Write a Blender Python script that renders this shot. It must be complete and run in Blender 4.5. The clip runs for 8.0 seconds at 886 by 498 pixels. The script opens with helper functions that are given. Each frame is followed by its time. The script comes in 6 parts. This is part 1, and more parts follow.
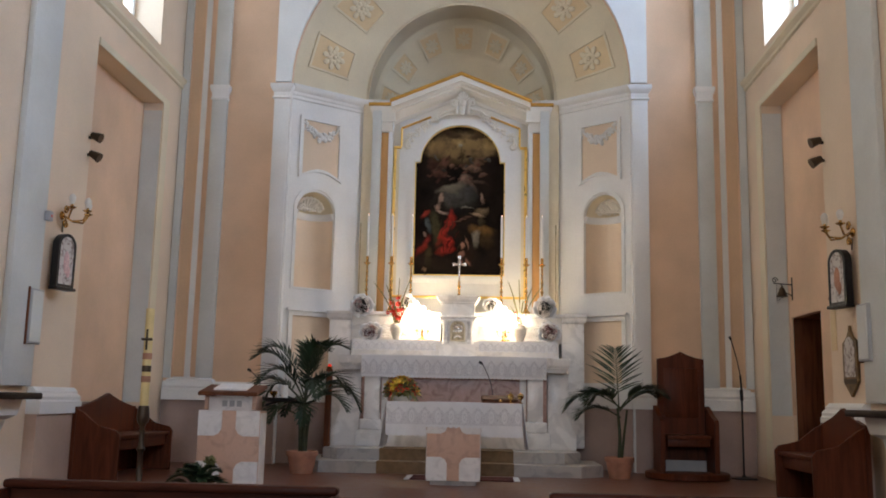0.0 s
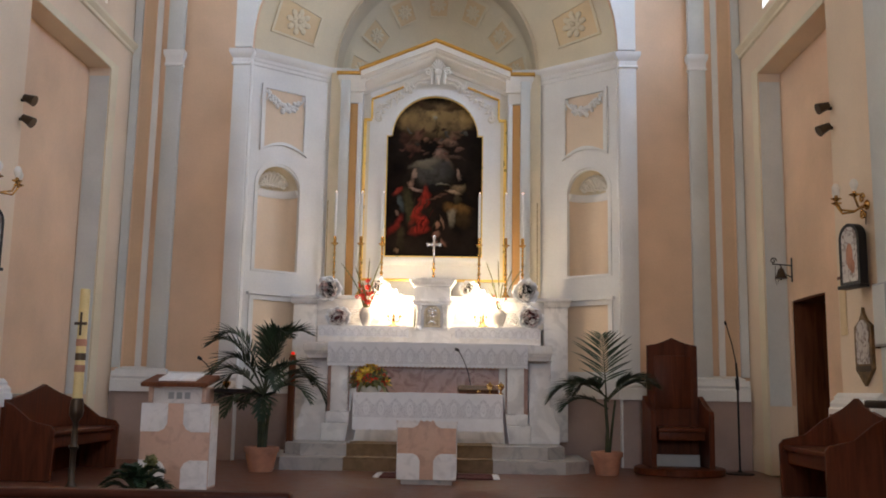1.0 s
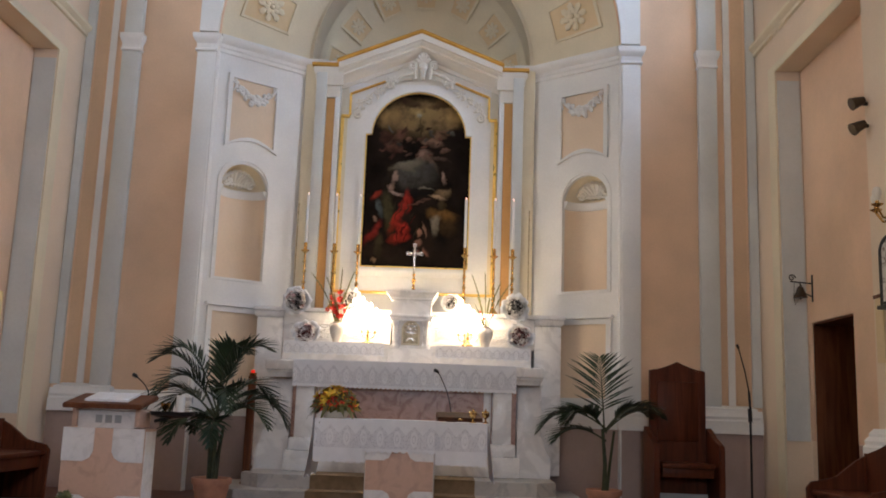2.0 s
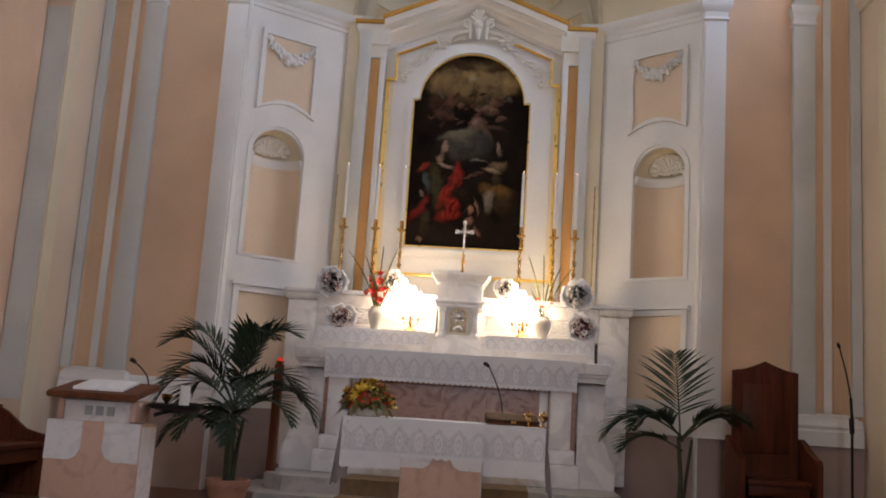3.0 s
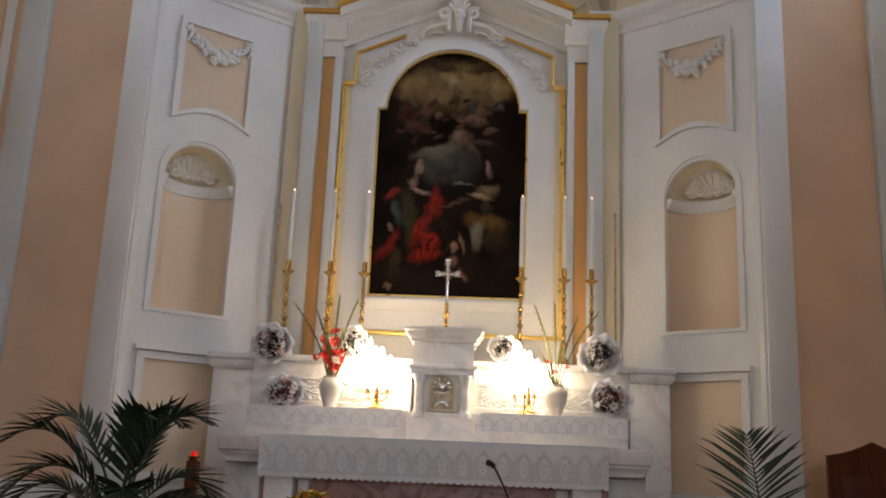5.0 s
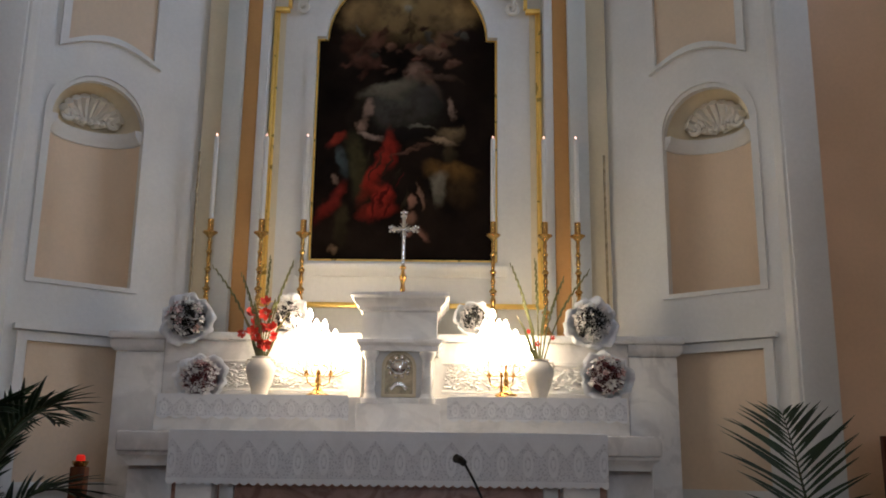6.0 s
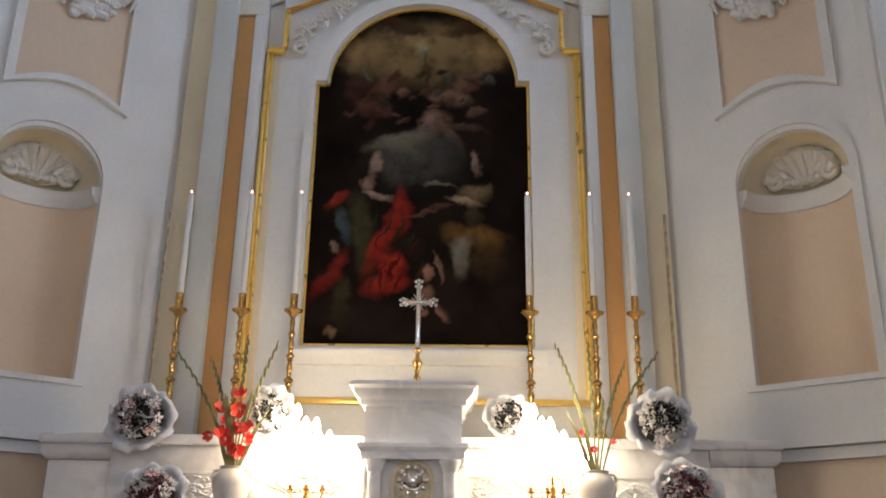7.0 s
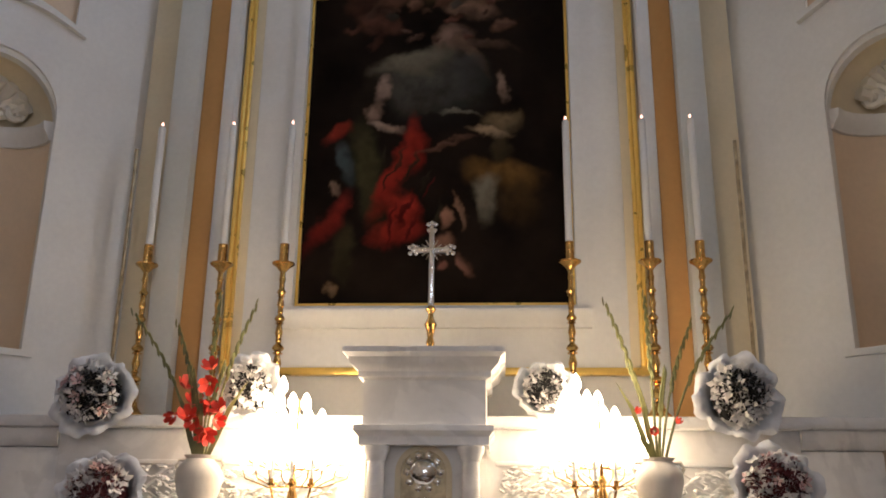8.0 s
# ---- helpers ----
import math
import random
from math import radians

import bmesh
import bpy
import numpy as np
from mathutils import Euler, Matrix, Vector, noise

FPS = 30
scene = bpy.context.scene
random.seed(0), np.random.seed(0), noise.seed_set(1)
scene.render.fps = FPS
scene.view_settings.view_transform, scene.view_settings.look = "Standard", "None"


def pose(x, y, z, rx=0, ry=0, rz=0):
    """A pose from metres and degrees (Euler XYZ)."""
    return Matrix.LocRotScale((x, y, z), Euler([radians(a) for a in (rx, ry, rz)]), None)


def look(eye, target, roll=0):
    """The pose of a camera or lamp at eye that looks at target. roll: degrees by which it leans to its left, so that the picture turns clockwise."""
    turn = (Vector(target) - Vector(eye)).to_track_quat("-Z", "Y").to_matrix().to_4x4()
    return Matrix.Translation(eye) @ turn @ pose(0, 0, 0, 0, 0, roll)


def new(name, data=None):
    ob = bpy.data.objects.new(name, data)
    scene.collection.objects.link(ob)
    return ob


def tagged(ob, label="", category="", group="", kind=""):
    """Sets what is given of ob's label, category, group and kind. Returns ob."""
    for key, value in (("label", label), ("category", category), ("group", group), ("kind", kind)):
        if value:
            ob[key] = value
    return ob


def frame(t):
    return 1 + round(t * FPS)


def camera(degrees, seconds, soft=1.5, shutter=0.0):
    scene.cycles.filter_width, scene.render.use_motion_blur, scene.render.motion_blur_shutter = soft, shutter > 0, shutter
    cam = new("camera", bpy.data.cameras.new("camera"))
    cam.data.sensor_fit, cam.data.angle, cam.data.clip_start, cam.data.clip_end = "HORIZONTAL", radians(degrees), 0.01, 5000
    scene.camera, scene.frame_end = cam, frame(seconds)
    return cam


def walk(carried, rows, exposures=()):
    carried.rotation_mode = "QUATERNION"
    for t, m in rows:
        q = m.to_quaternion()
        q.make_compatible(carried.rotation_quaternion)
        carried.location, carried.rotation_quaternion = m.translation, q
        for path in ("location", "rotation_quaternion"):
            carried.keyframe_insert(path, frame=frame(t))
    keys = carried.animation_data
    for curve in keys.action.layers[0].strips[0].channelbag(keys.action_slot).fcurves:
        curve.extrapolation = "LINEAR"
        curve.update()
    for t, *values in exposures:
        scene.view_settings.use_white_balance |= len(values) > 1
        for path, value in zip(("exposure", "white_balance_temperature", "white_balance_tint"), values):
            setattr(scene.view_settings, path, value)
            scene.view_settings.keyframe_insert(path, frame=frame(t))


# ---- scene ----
cam = camera(51.0, 8.0, soft=1.8)
PATH = [
    (0, (0.465, 0.025, 1.67), (0.365, 1.997, 1.991), 1.2),
    (0.5, (0.539, 0.475, 1.811), (0.385, 2.451, 2.079), 2.8),
    (1, (0.448, 0.99, 1.678), (0.401, 2.967, 1.979), 1.0),
    (2.5, (0.51, 2.808, 1.772), (0.481, 4.777, 2.12), 2.4),
    (3, (0.477, 3.423, 1.8), (0.344, 5.393, 2.122), 3.7),
    (3.5, (0.442, 4.066, 1.854), (0.417, 6.023, 2.262), 1.6),
    (4, (0.395, 4.619, 1.881), (0.42, 6.564, 2.347), 2.3),
    (4.5, (0.289, 5.215, 2.049), (0.182, 7.157, 2.512), 3.0),
    (6, (0.334, 7.265, 2.076), (0.322, 9.212, 2.531), 0.7),
    (6.5, (0.307, 7.954, 2.173), (0.181, 9.861, 2.762), 1.7),
    (7, (0.26, 8.551, 2.207), (0.22, 10.431, 2.888), 0.8),
    (7.5, (0.284, 9.056, 2.327), (0.191, 10.965, 2.916), 0.3),
    (8, (0.326, 9.481, 2.404), (0.203, 11.381, 3.014), 0.7),
]
EXPOSURES = [  # seconds, stops, kelvin, tint
    (0, 0.18, 6150, 14), (1, 0.20, 6250, 16), (2.5, 0.17, 6300, 17), (3, -0.02, 6400, 20), (3.5, -0.14, 6400, 17), (4.5, -0.12, 6400, 17), (6, -0.62, 5950, 13),
    (6.5, -0.63, 6000, 14), (7, -0.20, 5900, 14), (7.5, -0.61, 6150, 16), (8, -0.60, 6300, 17)]
walk(cam, [(t, look(eye, target, roll)) for t, eye, target, roll in PATH], EXPOSURES)

# ---- light ----
world = bpy.data.worlds.new("sky")
world.use_nodes = True
scene.world = world
wn = world.node_tree
sky = wn.nodes.new("ShaderNodeTexSky")
sky.sky_type, sky.sun_disc = "NISHITA", False
sky.sun_elevation, sky.sun_rotation = radians(42), radians(200)
wn.links.new(sky.outputs[0], wn.nodes["Background"].inputs[0])
wn.nodes["Background"].inputs[1].default_value = 0.07

sun = new("sun", bpy.data.lights.new("sun", "SUN"))
sun.data.energy, sun.data.angle, sun.data.color = 2.0, radians(0.6), (1.0, 0.95, 0.86)
sun.matrix_world = look((0, 0, 30), (6, 16, 0))

WINDOW_POWER, LAMP_POWER = 85.0, 17.0
COOL, WARM = (0.52, 0.72, 1.0), (1.0, 0.74, 0.42)  # blue for the right windows, an added warm tint for the left nave lamps


def window_light(x, y, z, w, h, to, power, col=(0.78, 0.88, 1.0)):
    """Sky light in a window's opening; the nave and rear openings are added."""
    lamp = new("window_light", bpy.data.lights.new("window_light", "AREA"))
    lamp.data.shape, lamp.data.size, lamp.data.size_y = "RECTANGLE", w, h
    lamp.data.energy, lamp.data.color = power, col
    lamp.matrix_world = look((x, y, z), to)
    return lamp


for sx in (-1, 1):
    window_light(sx * 4.79, 11.29, 7.45, 1.32, 2.06, (0, 11.29, 7.45), WINDOW_POWER * (1.0 if sx > 0 else 0.5), COOL if sx > 0 else (0.66, 0.83, 1.0))
    # nave windows out of view, added to light the side walls
    for wy in (5.0, 0.0, -5.0):
        window_light(sx * 4.62, wy, 7.4, 1.3, 2.0, (0, wy, 5.5), WINDOW_POWER * (1.55 if sx > 0 else 0.32), COOL if sx > 0 else WARM)
# rear opening out of view, added as fill for everything facing the nave
window_light(0, -8.9, 4.6, 2.4, 2.6, (0, 0, 3.4), WINDOW_POWER * 3.5, (0.76, 0.89, 1.0))


# ---- materials ----
def mat(name, col, rough=0.6, metal=0.0, var=0.10, scale=3.0, bump=0.08, fine=70.0, stain=None, spec=0.4, coat=0.0):
    """A surface with colour that varies broadly and finely, and a fine relief."""
    m = bpy.data.materials.new(name)
    m.use_nodes = True
    t = m.node_tree
    b = t.nodes["Principled BSDF"]
    co = t.nodes.new("ShaderNodeTexCoord")
    n1, n2 = t.nodes.new("ShaderNodeTexNoise"), t.nodes.new("ShaderNodeTexNoise")
    n1.inputs["Scale"].default_value, n1.inputs["Detail"].default_value = scale, 5
    n2.inputs["Scale"].default_value, n2.inputs["Detail"].default_value = fine, 3
    for n in (n1, n2):
        t.links.new(co.outputs["Object"], n.inputs["Vector"])
    ramp = t.nodes.new("ShaderNodeValToRGB")
    low = stain or tuple(c * (1 - 2 * var) for c in col)
    high = tuple(min(1.0, c * (1 + var)) for c in col)
    ramp.color_ramp.elements[0].position, ramp.color_ramp.elements[1].position = 0.28, 0.68
    ramp.color_ramp.elements[0].color, ramp.color_ramp.elements[1].color = (*low, 1), (*high, 1)
    t.links.new(n1.outputs["Fac"], ramp.inputs[0])
    mix = t.nodes.new("ShaderNodeMix")
    mix.data_type, mix.blend_type = "RGBA", "MULTIPLY"
    mix.inputs[0].default_value = 0.35
    t.links.new(ramp.outputs[0], mix.inputs[6])
    t.links.new(n2.outputs["Color"], mix.inputs[7])
    grey = t.nodes.new("ShaderNodeMapRange")
    grey.inputs["To Min"].default_value, grey.inputs["To Max"].default_value = 0.75, 1.1
    t.links.new(n2.outputs["Fac"], grey.inputs[0])
    t.links.new(grey.outputs[0], mix.inputs[7])
    t.links.new(mix.outputs[2], b.inputs["Base Color"])
    b.inputs["Roughness"].default_value, b.inputs["Metallic"].default_value = rough, metal
    b.inputs["Specular IOR Level"].default_value = spec
    b.inputs["Coat Weight"].default_value = coat
    rr = t.nodes.new("ShaderNodeMapRange")
    rr.inputs["To Min"].default_value, rr.inputs["To Max"].default_value = max(0.03, rough - 0.1), min(1, rough + 0.1)
    t.links.new(n1.outputs["Fac"], rr.inputs[0])
    t.links.new(rr.outputs[0], b.inputs["Roughness"])
    if bump:
        bn = t.nodes.new("ShaderNodeBump")
        bn.inputs["Strength"].default_value, bn.inputs["Distance"].default_value = bump, 0.01
        t.links.new(n2.outputs["Fac"], bn.inputs["Height"])
        t.links.new(bn.outputs[0], b.inputs["Normal"])
    return m


def glow(name, col, strength):
    m = bpy.data.materials.new(name)
    m.use_nodes = True
    b = m.node_tree.nodes["Principled BSDF"]
    b.inputs["Base Color"].default_value = (*col, 1)
    b.inputs["Emission Color"].default_value = (*col, 1)
    b.inputs["Emission Strength"].default_value = strength
    return m


def wood(name, a, c, rough=0.4, stretch=(14, 14, 1.2)):
    m = mat(name, a, rough, var=0.15, scale=1.0, bump=0.06, fine=40, spec=0.12)
    t = m.node_tree
    mp = t.nodes.new("ShaderNodeMapping")
    mp.inputs["Scale"].default_value = stretch
    co = next(n for n in t.nodes if n.type == "TEX_COORD")
    n1 = next(n for n in t.nodes if n.type == "TEX_NOISE")
    t.links.new(co.outputs["Object"], mp.inputs[0])
    t.links.new(mp.outputs[0], n1.inputs["Vector"])
    n1.inputs["Distortion"].default_value = 1.2
    r = next(n for n in t.nodes if n.type == "VALTORGB")
    r.color_ramp.elements[0].color = (*c, 1)
    return m


def marble(name, a, veins, rough=0.25, scale=3.0):
    m = mat(name, a, rough, var=0.08, scale=scale, bump=0.0, fine=30)
    t = m.node_tree
    n1 = next(n for n in t.nodes if n.type == "TEX_NOISE")
    n1.inputs["Distortion"].default_value, n1.inputs["Detail"].default_value = 2.5, 9
    r = next(n for n in t.nodes if n.type == "VALTORGB")
    r.color_ramp.elements[0].color = (*veins, 1)
    r.color_ramp.elements[0].position, r.color_ramp.elements[1].position = 0.36, 0.52
    return m


def lace_material(name, period, z_top, depth):
    """White lace: a band of repeated rings and points that lets less light back than the plain cloth."""
    m = mat(name, (0.84, 0.84, 0.86), 0.85, var=0.03, scale=8, bump=0.0, fine=120)
    t = m.node_tree
    b = t.nodes["Principled BSDF"]
    co = next(n for n in t.nodes if n.type == "TEX_COORD")
    sep = t.nodes.new("ShaderNodeSeparateXYZ")
    t.links.new(co.outputs["Object"], sep.inputs[0])

    def op(kind, a, c=None):
        n = t.nodes.new("ShaderNodeMath")
        n.operation = kind
        for k, v in enumerate((a, c)):
            if v is None:
                continue
            if isinstance(v, (int, float)):
                n.inputs[k].default_value = v
            else:
                t.links.new(v, n.inputs[k])
        return n.outputs[0]

    u = op("SUBTRACT", op("FRACT", op("DIVIDE", sep.outputs[0], period)), 0.5)
    v = op("DIVIDE", op("SUBTRACT", z_top, sep.outputs[2]), depth)
    au = op("ABSOLUTE", u)
    points = op("GREATER_THAN", v, op("ADD", op("MULTIPLY", au, 0.55), 0.16))
    low = op("LESS_THAN", v, 0.86)
    r2 = op("ADD", op("MULTIPLY", op("MULTIPLY", u, u), 4.0), op("POWER", op("MULTIPLY", op("SUBTRACT", v, 0.55), 1.7), 2.0))
    ring = op("MULTIPLY", op("GREATER_THAN", r2, 0.055), op("LESS_THAN", r2, 0.17))
    eye = op("LESS_THAN", r2, 0.018)
    mesh = t.nodes.new("ShaderNodeTexVoronoi")
    mesh.inputs["Scale"].default_value = 70
    t.links.new(co.outputs["Object"], mesh.inputs["Vector"])
    holes = op("LESS_THAN", mesh.outputs[0], 0.36)
    solid = op("MINIMUM", op("ADD", ring, eye), 1.0)
    openwork = op("MULTIPLY", op("MULTIPLY", points, low), op("SUBTRACT", 1.0, solid))
    dark = op("ADD", op("MULTIPLY", openwork, 0.20), op("MULTIPLY", op("MULTIPLY", openwork, holes), 0.36))
    mx = t.nodes.new("ShaderNodeMix")
    mx.data_type = "RGBA"
    old = b.inputs["Base Color"].links[0].from_socket
    t.links.new(dark, mx.inputs[0])
    t.links.new(old, mx.inputs[6])
    mx.inputs[7].default_value = (0.36, 0.35, 0.39, 1)
    t.links.new(mx.outputs[2], b.inputs["Base Color"])
    return m


WHITE = mat("white_plaster", (0.81, 0.79, 0.755), 0.75, var=0.05, scale=1.2, bump=0.06, fine=40)
# White warmed for the gable: bounced light is put into the colour
LITIVORY = mat("warm_lit_ivory_plaster", (0.80, 0.75, 0.66), 0.75, var=0.05, scale=1.2, bump=0.06, fine=40)
OCHRE = mat("matt_ochre_gilding", (0.60, 0.32, 0.055), 0.42, 0.25, var=0.06, scale=9, bump=0.04, fine=60)
# Cream with its yellow deepened to hold warm bounced light on the half dome
CREAM = mat("cream_plaster", (0.77, 0.665, 0.475), 0.8, var=0.05, scale=1.2, bump=0.08, fine=40)
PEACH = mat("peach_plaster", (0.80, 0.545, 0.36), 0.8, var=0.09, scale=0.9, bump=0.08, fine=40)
DEEPPEACH = mat("deep_peach_plaster", (0.72, 0.49, 0.31), 0.8, var=0.07, scale=0.9, bump=0.08, fine=40)
ORANGE = mat("orange_plaster", (0.64, 0.345, 0.125), 0.8, var=0.08, scale=1.2, bump=0.08, fine=40)
GREY = mat("grey_plaster", (0.66, 0.66, 0.62), 0.7, var=0.05, scale=1.5, bump=0.06, fine=40)
PIERDADO = mat("pale_dado_paint", (0.58, 0.41, 0.31), 0.6, var=0.08, scale=1.4, bump=0.08, fine=30)
PALEPEACH = mat("pale_peach_wall", (0.80, 0.63, 0.46), 0.8, var=0.06, scale=0.7, bump=0.08, fine=40)
DADO = mat("dado_paint", (0.42, 0.305, 0.26), 0.6, var=0.10, scale=1.4, bump=0.08, fine=30)
GOLD = mat("gilding", (0.92, 0.62, 0.16), 0.30, 0.6, var=0.05, scale=14, bump=0.03, fine=90)
BRASS = mat("polished_brass", (0.70, 0.43, 0.14), 0.07, 1.0, var=0.3, scale=30, bump=0.40, fine=45)
SILVER = mat("silver", (0.80, 0.78, 0.74), 0.2, 1.0, var=0.1, scale=14, bump=0.12, fine=60)
MARBLE = marble("white_marble", (0.84, 0.815, 0.79), (0.78, 0.755, 0.735), 0.28, 2.2)
STEPSTONE = marble("grey_step_marble", (0.46, 0.43, 0.40), (0.38, 0.355, 0.34), 0.35, 2.6)
REDMARBLE = marble("red_marble", (0.46, 0.27, 0.21), (0.34, 0.17, 0.13), 0.25, 5.0)
PINKSTONE = marble("pink_stone", (0.60, 0.39, 0.29), (0.55, 0.35, 0.26), 0.5, 4.0)
PALESTONE = marble("pale_stone", (0.76, 0.73, 0.71), (0.71, 0.68, 0.66), 0.5, 5.0)
FLOOR = marble("terracotta_floor", (0.14, 0.052, 0.030), (0.095, 0.036, 0.022), 0.35, 4.0)
WOOD = wood("red_brown_wood", (0.115, 0.031, 0.013), (0.065, 0.018, 0.008), 0.42)
PEWWOOD = wood("dark_pew_wood", (0.075, 0.022, 0.012), (0.035, 0.011, 0.007), 0.35, (1.2, 14, 14))
POSTWOOD = wood("brown_post_wood", (0.17, 0.06, 0.025), (0.09, 0.03, 0.015), 0.45)
DARK = mat("dark_metal", (0.02, 0.018, 0.018), 0.45, 0.3, bump=0.05)
BRONZE = mat("dark_bronze", (0.09, 0.065, 0.045), 0.4, 0.8, bump=0.1)
TERRACOTTA = mat("terracotta_pot", (0.50, 0.24, 0.15), 0.75, var=0.14, scale=7, bump=0.15)
SOIL = mat("soil", (0.05, 0.035, 0.025), 0.95, var=0.3, scale=30, bump=0.6)
LEAF = mat("palm_leaf", (0.022, 0.045, 0.018), 0.5, var=0.3, scale=5, bump=0.1, spec=0.5)
LEAFLIGHT = mat("flower_leaf", (0.19, 0.185, 0.065), 0.5, var=0.3, scale=9, bump=0.1)
NEARBLACK = mat("near_black_fill", (0.012, 0.010, 0.009), 0.9, var=0.4, scale=30, bump=0.1)
STEM = mat("palm_stem", (0.055, 0.065, 0.03), 0.6, var=0.25, scale=10)
CLOTH = mat("white_cloth", (0.85, 0.85, 0.87), 0.9, var=0.03, scale=6, bump=0.02, fine=60)
PAPER = mat("white_crepe_paper", (0.87, 0.87, 0.89), 0.8, var=0.04, scale=20, bump=0.02, fine=60)
PETALWHITE = mat("white_petals", (0.86, 0.82, 0.80), 0.7, var=0.04, scale=30, bump=0.0)
PETALPINK = mat("pale_pink_petals", (0.72, 0.48, 0.46), 0.7, var=0.12, scale=30, bump=0.1)
PETALRED = mat("red_petals", (0.78, 0.06, 0.03), 0.55, var=0.15, scale=25, bump=0.1)
PETALYELLOW = mat("yellow_petals", (0.75, 0.48, 0.04), 0.6, var=0.2, scale=25, bump=0.1)
PETALMAROON = mat("maroon_petals", (0.085, 0.010, 0.013), 0.6, var=0.2, scale=25, bump=0.1)
WAX = mat("white_wax", (0.82, 0.80, 0.76), 0.45, var=0.03, scale=8, bump=0.02)
WAXYELLOW = mat("yellow_wax", (0.80, 0.62, 0.28), 0.45, var=0.05, scale=8, bump=0.02)
CERAMIC = mat("white_ceramic", (0.74, 0.68, 0.60), 0.35, var=0.06, scale=8, bump=0.03)
PLASTIC = mat("grey_plastic", (0.42, 0.42, 0.42), 0.55, var=0.04, scale=8, bump=0.03)
LEATHER = mat("brown_leather", (0.085, 0.032, 0.015), 0.75, var=0.25, scale=14, bump=0.15, fine=90, spec=0.15)
CARPET = mat("tan_stair_carpet", (0.27, 0.18, 0.10), 0.95, var=0.12, scale=12, bump=0.3, fine=180)
RUG = mat("dark_red_rug", (0.10, 0.022, 0.024), 0.95, var=0.3, scale=25, bump=0.4, fine=200)
DARKWOODSHADE = wood("dark_wood_and_room_shade", (0.03, 0.018, 0.012), (0.015, 0.009, 0.007), 0.5)
BULB = glow("lit_bulb", (1.0, 0.86, 0.60), 20)
TIP = glow("lit_candle_tip", (1.0, 0.45, 0.30), 9)
REDGLOW = glow("red_lamp_glass", (0.8, 0.02, 0.008), 0.55)
LACE = lace_material("altar_lace", 0.145, 2.262, 0.31)
LACE2 = lace_material("gradine_lace", 0.11, 2.49, 0.16)
LACE3 = lace_material("runner_lace", 0.145, 1.645, 0.28)


def painting_material():
    """Dark oil paint whose colour lies on the canvas as dabs."""
    m = mat("dark_oil_painting", (0.007, 0.0045, 0.0035), 0.5, var=0.2, scale=5, bump=0.03, fine=90, spec=0.03)
    t = m.node_tree
    dabs = t.nodes.new("ShaderNodeAttribute")
    dabs.attribute_name = "paint"
    t.links.new(dabs.outputs["Color"], t.nodes["Principled BSDF"].inputs["Base Color"])
    return m


def clouds(x, z, size, seed, octaves=4):
    """Smooth noise between -1 and 1 on arrays of places."""
    rng = np.random.RandomState(seed)
    total, weight = np.zeros_like(x), 0.0
    for k in range(octaves):
        grid = rng.uniform(-1, 1, (64, 64))
        u, v = x / size * 2 ** k + 17.3, z / size * 2 ** k + 5.1
        i, j = np.floor(u).astype(int), np.floor(v).astype(int)
        f, g = u - i, v - j
        f, g = f * f * (3 - 2 * f), g * g * (3 - 2 * g)
        at = lambda p, q: grid[p % 64, q % 64]
        total += 0.55 ** k * ((at(i, j) * (1 - f) + at(i + 1, j) * f) * (1 - g) + (at(i, j + 1) * (1 - f) + at(i + 1, j + 1) * f) * g)
        weight += 0.55 ** k
    return total / weight


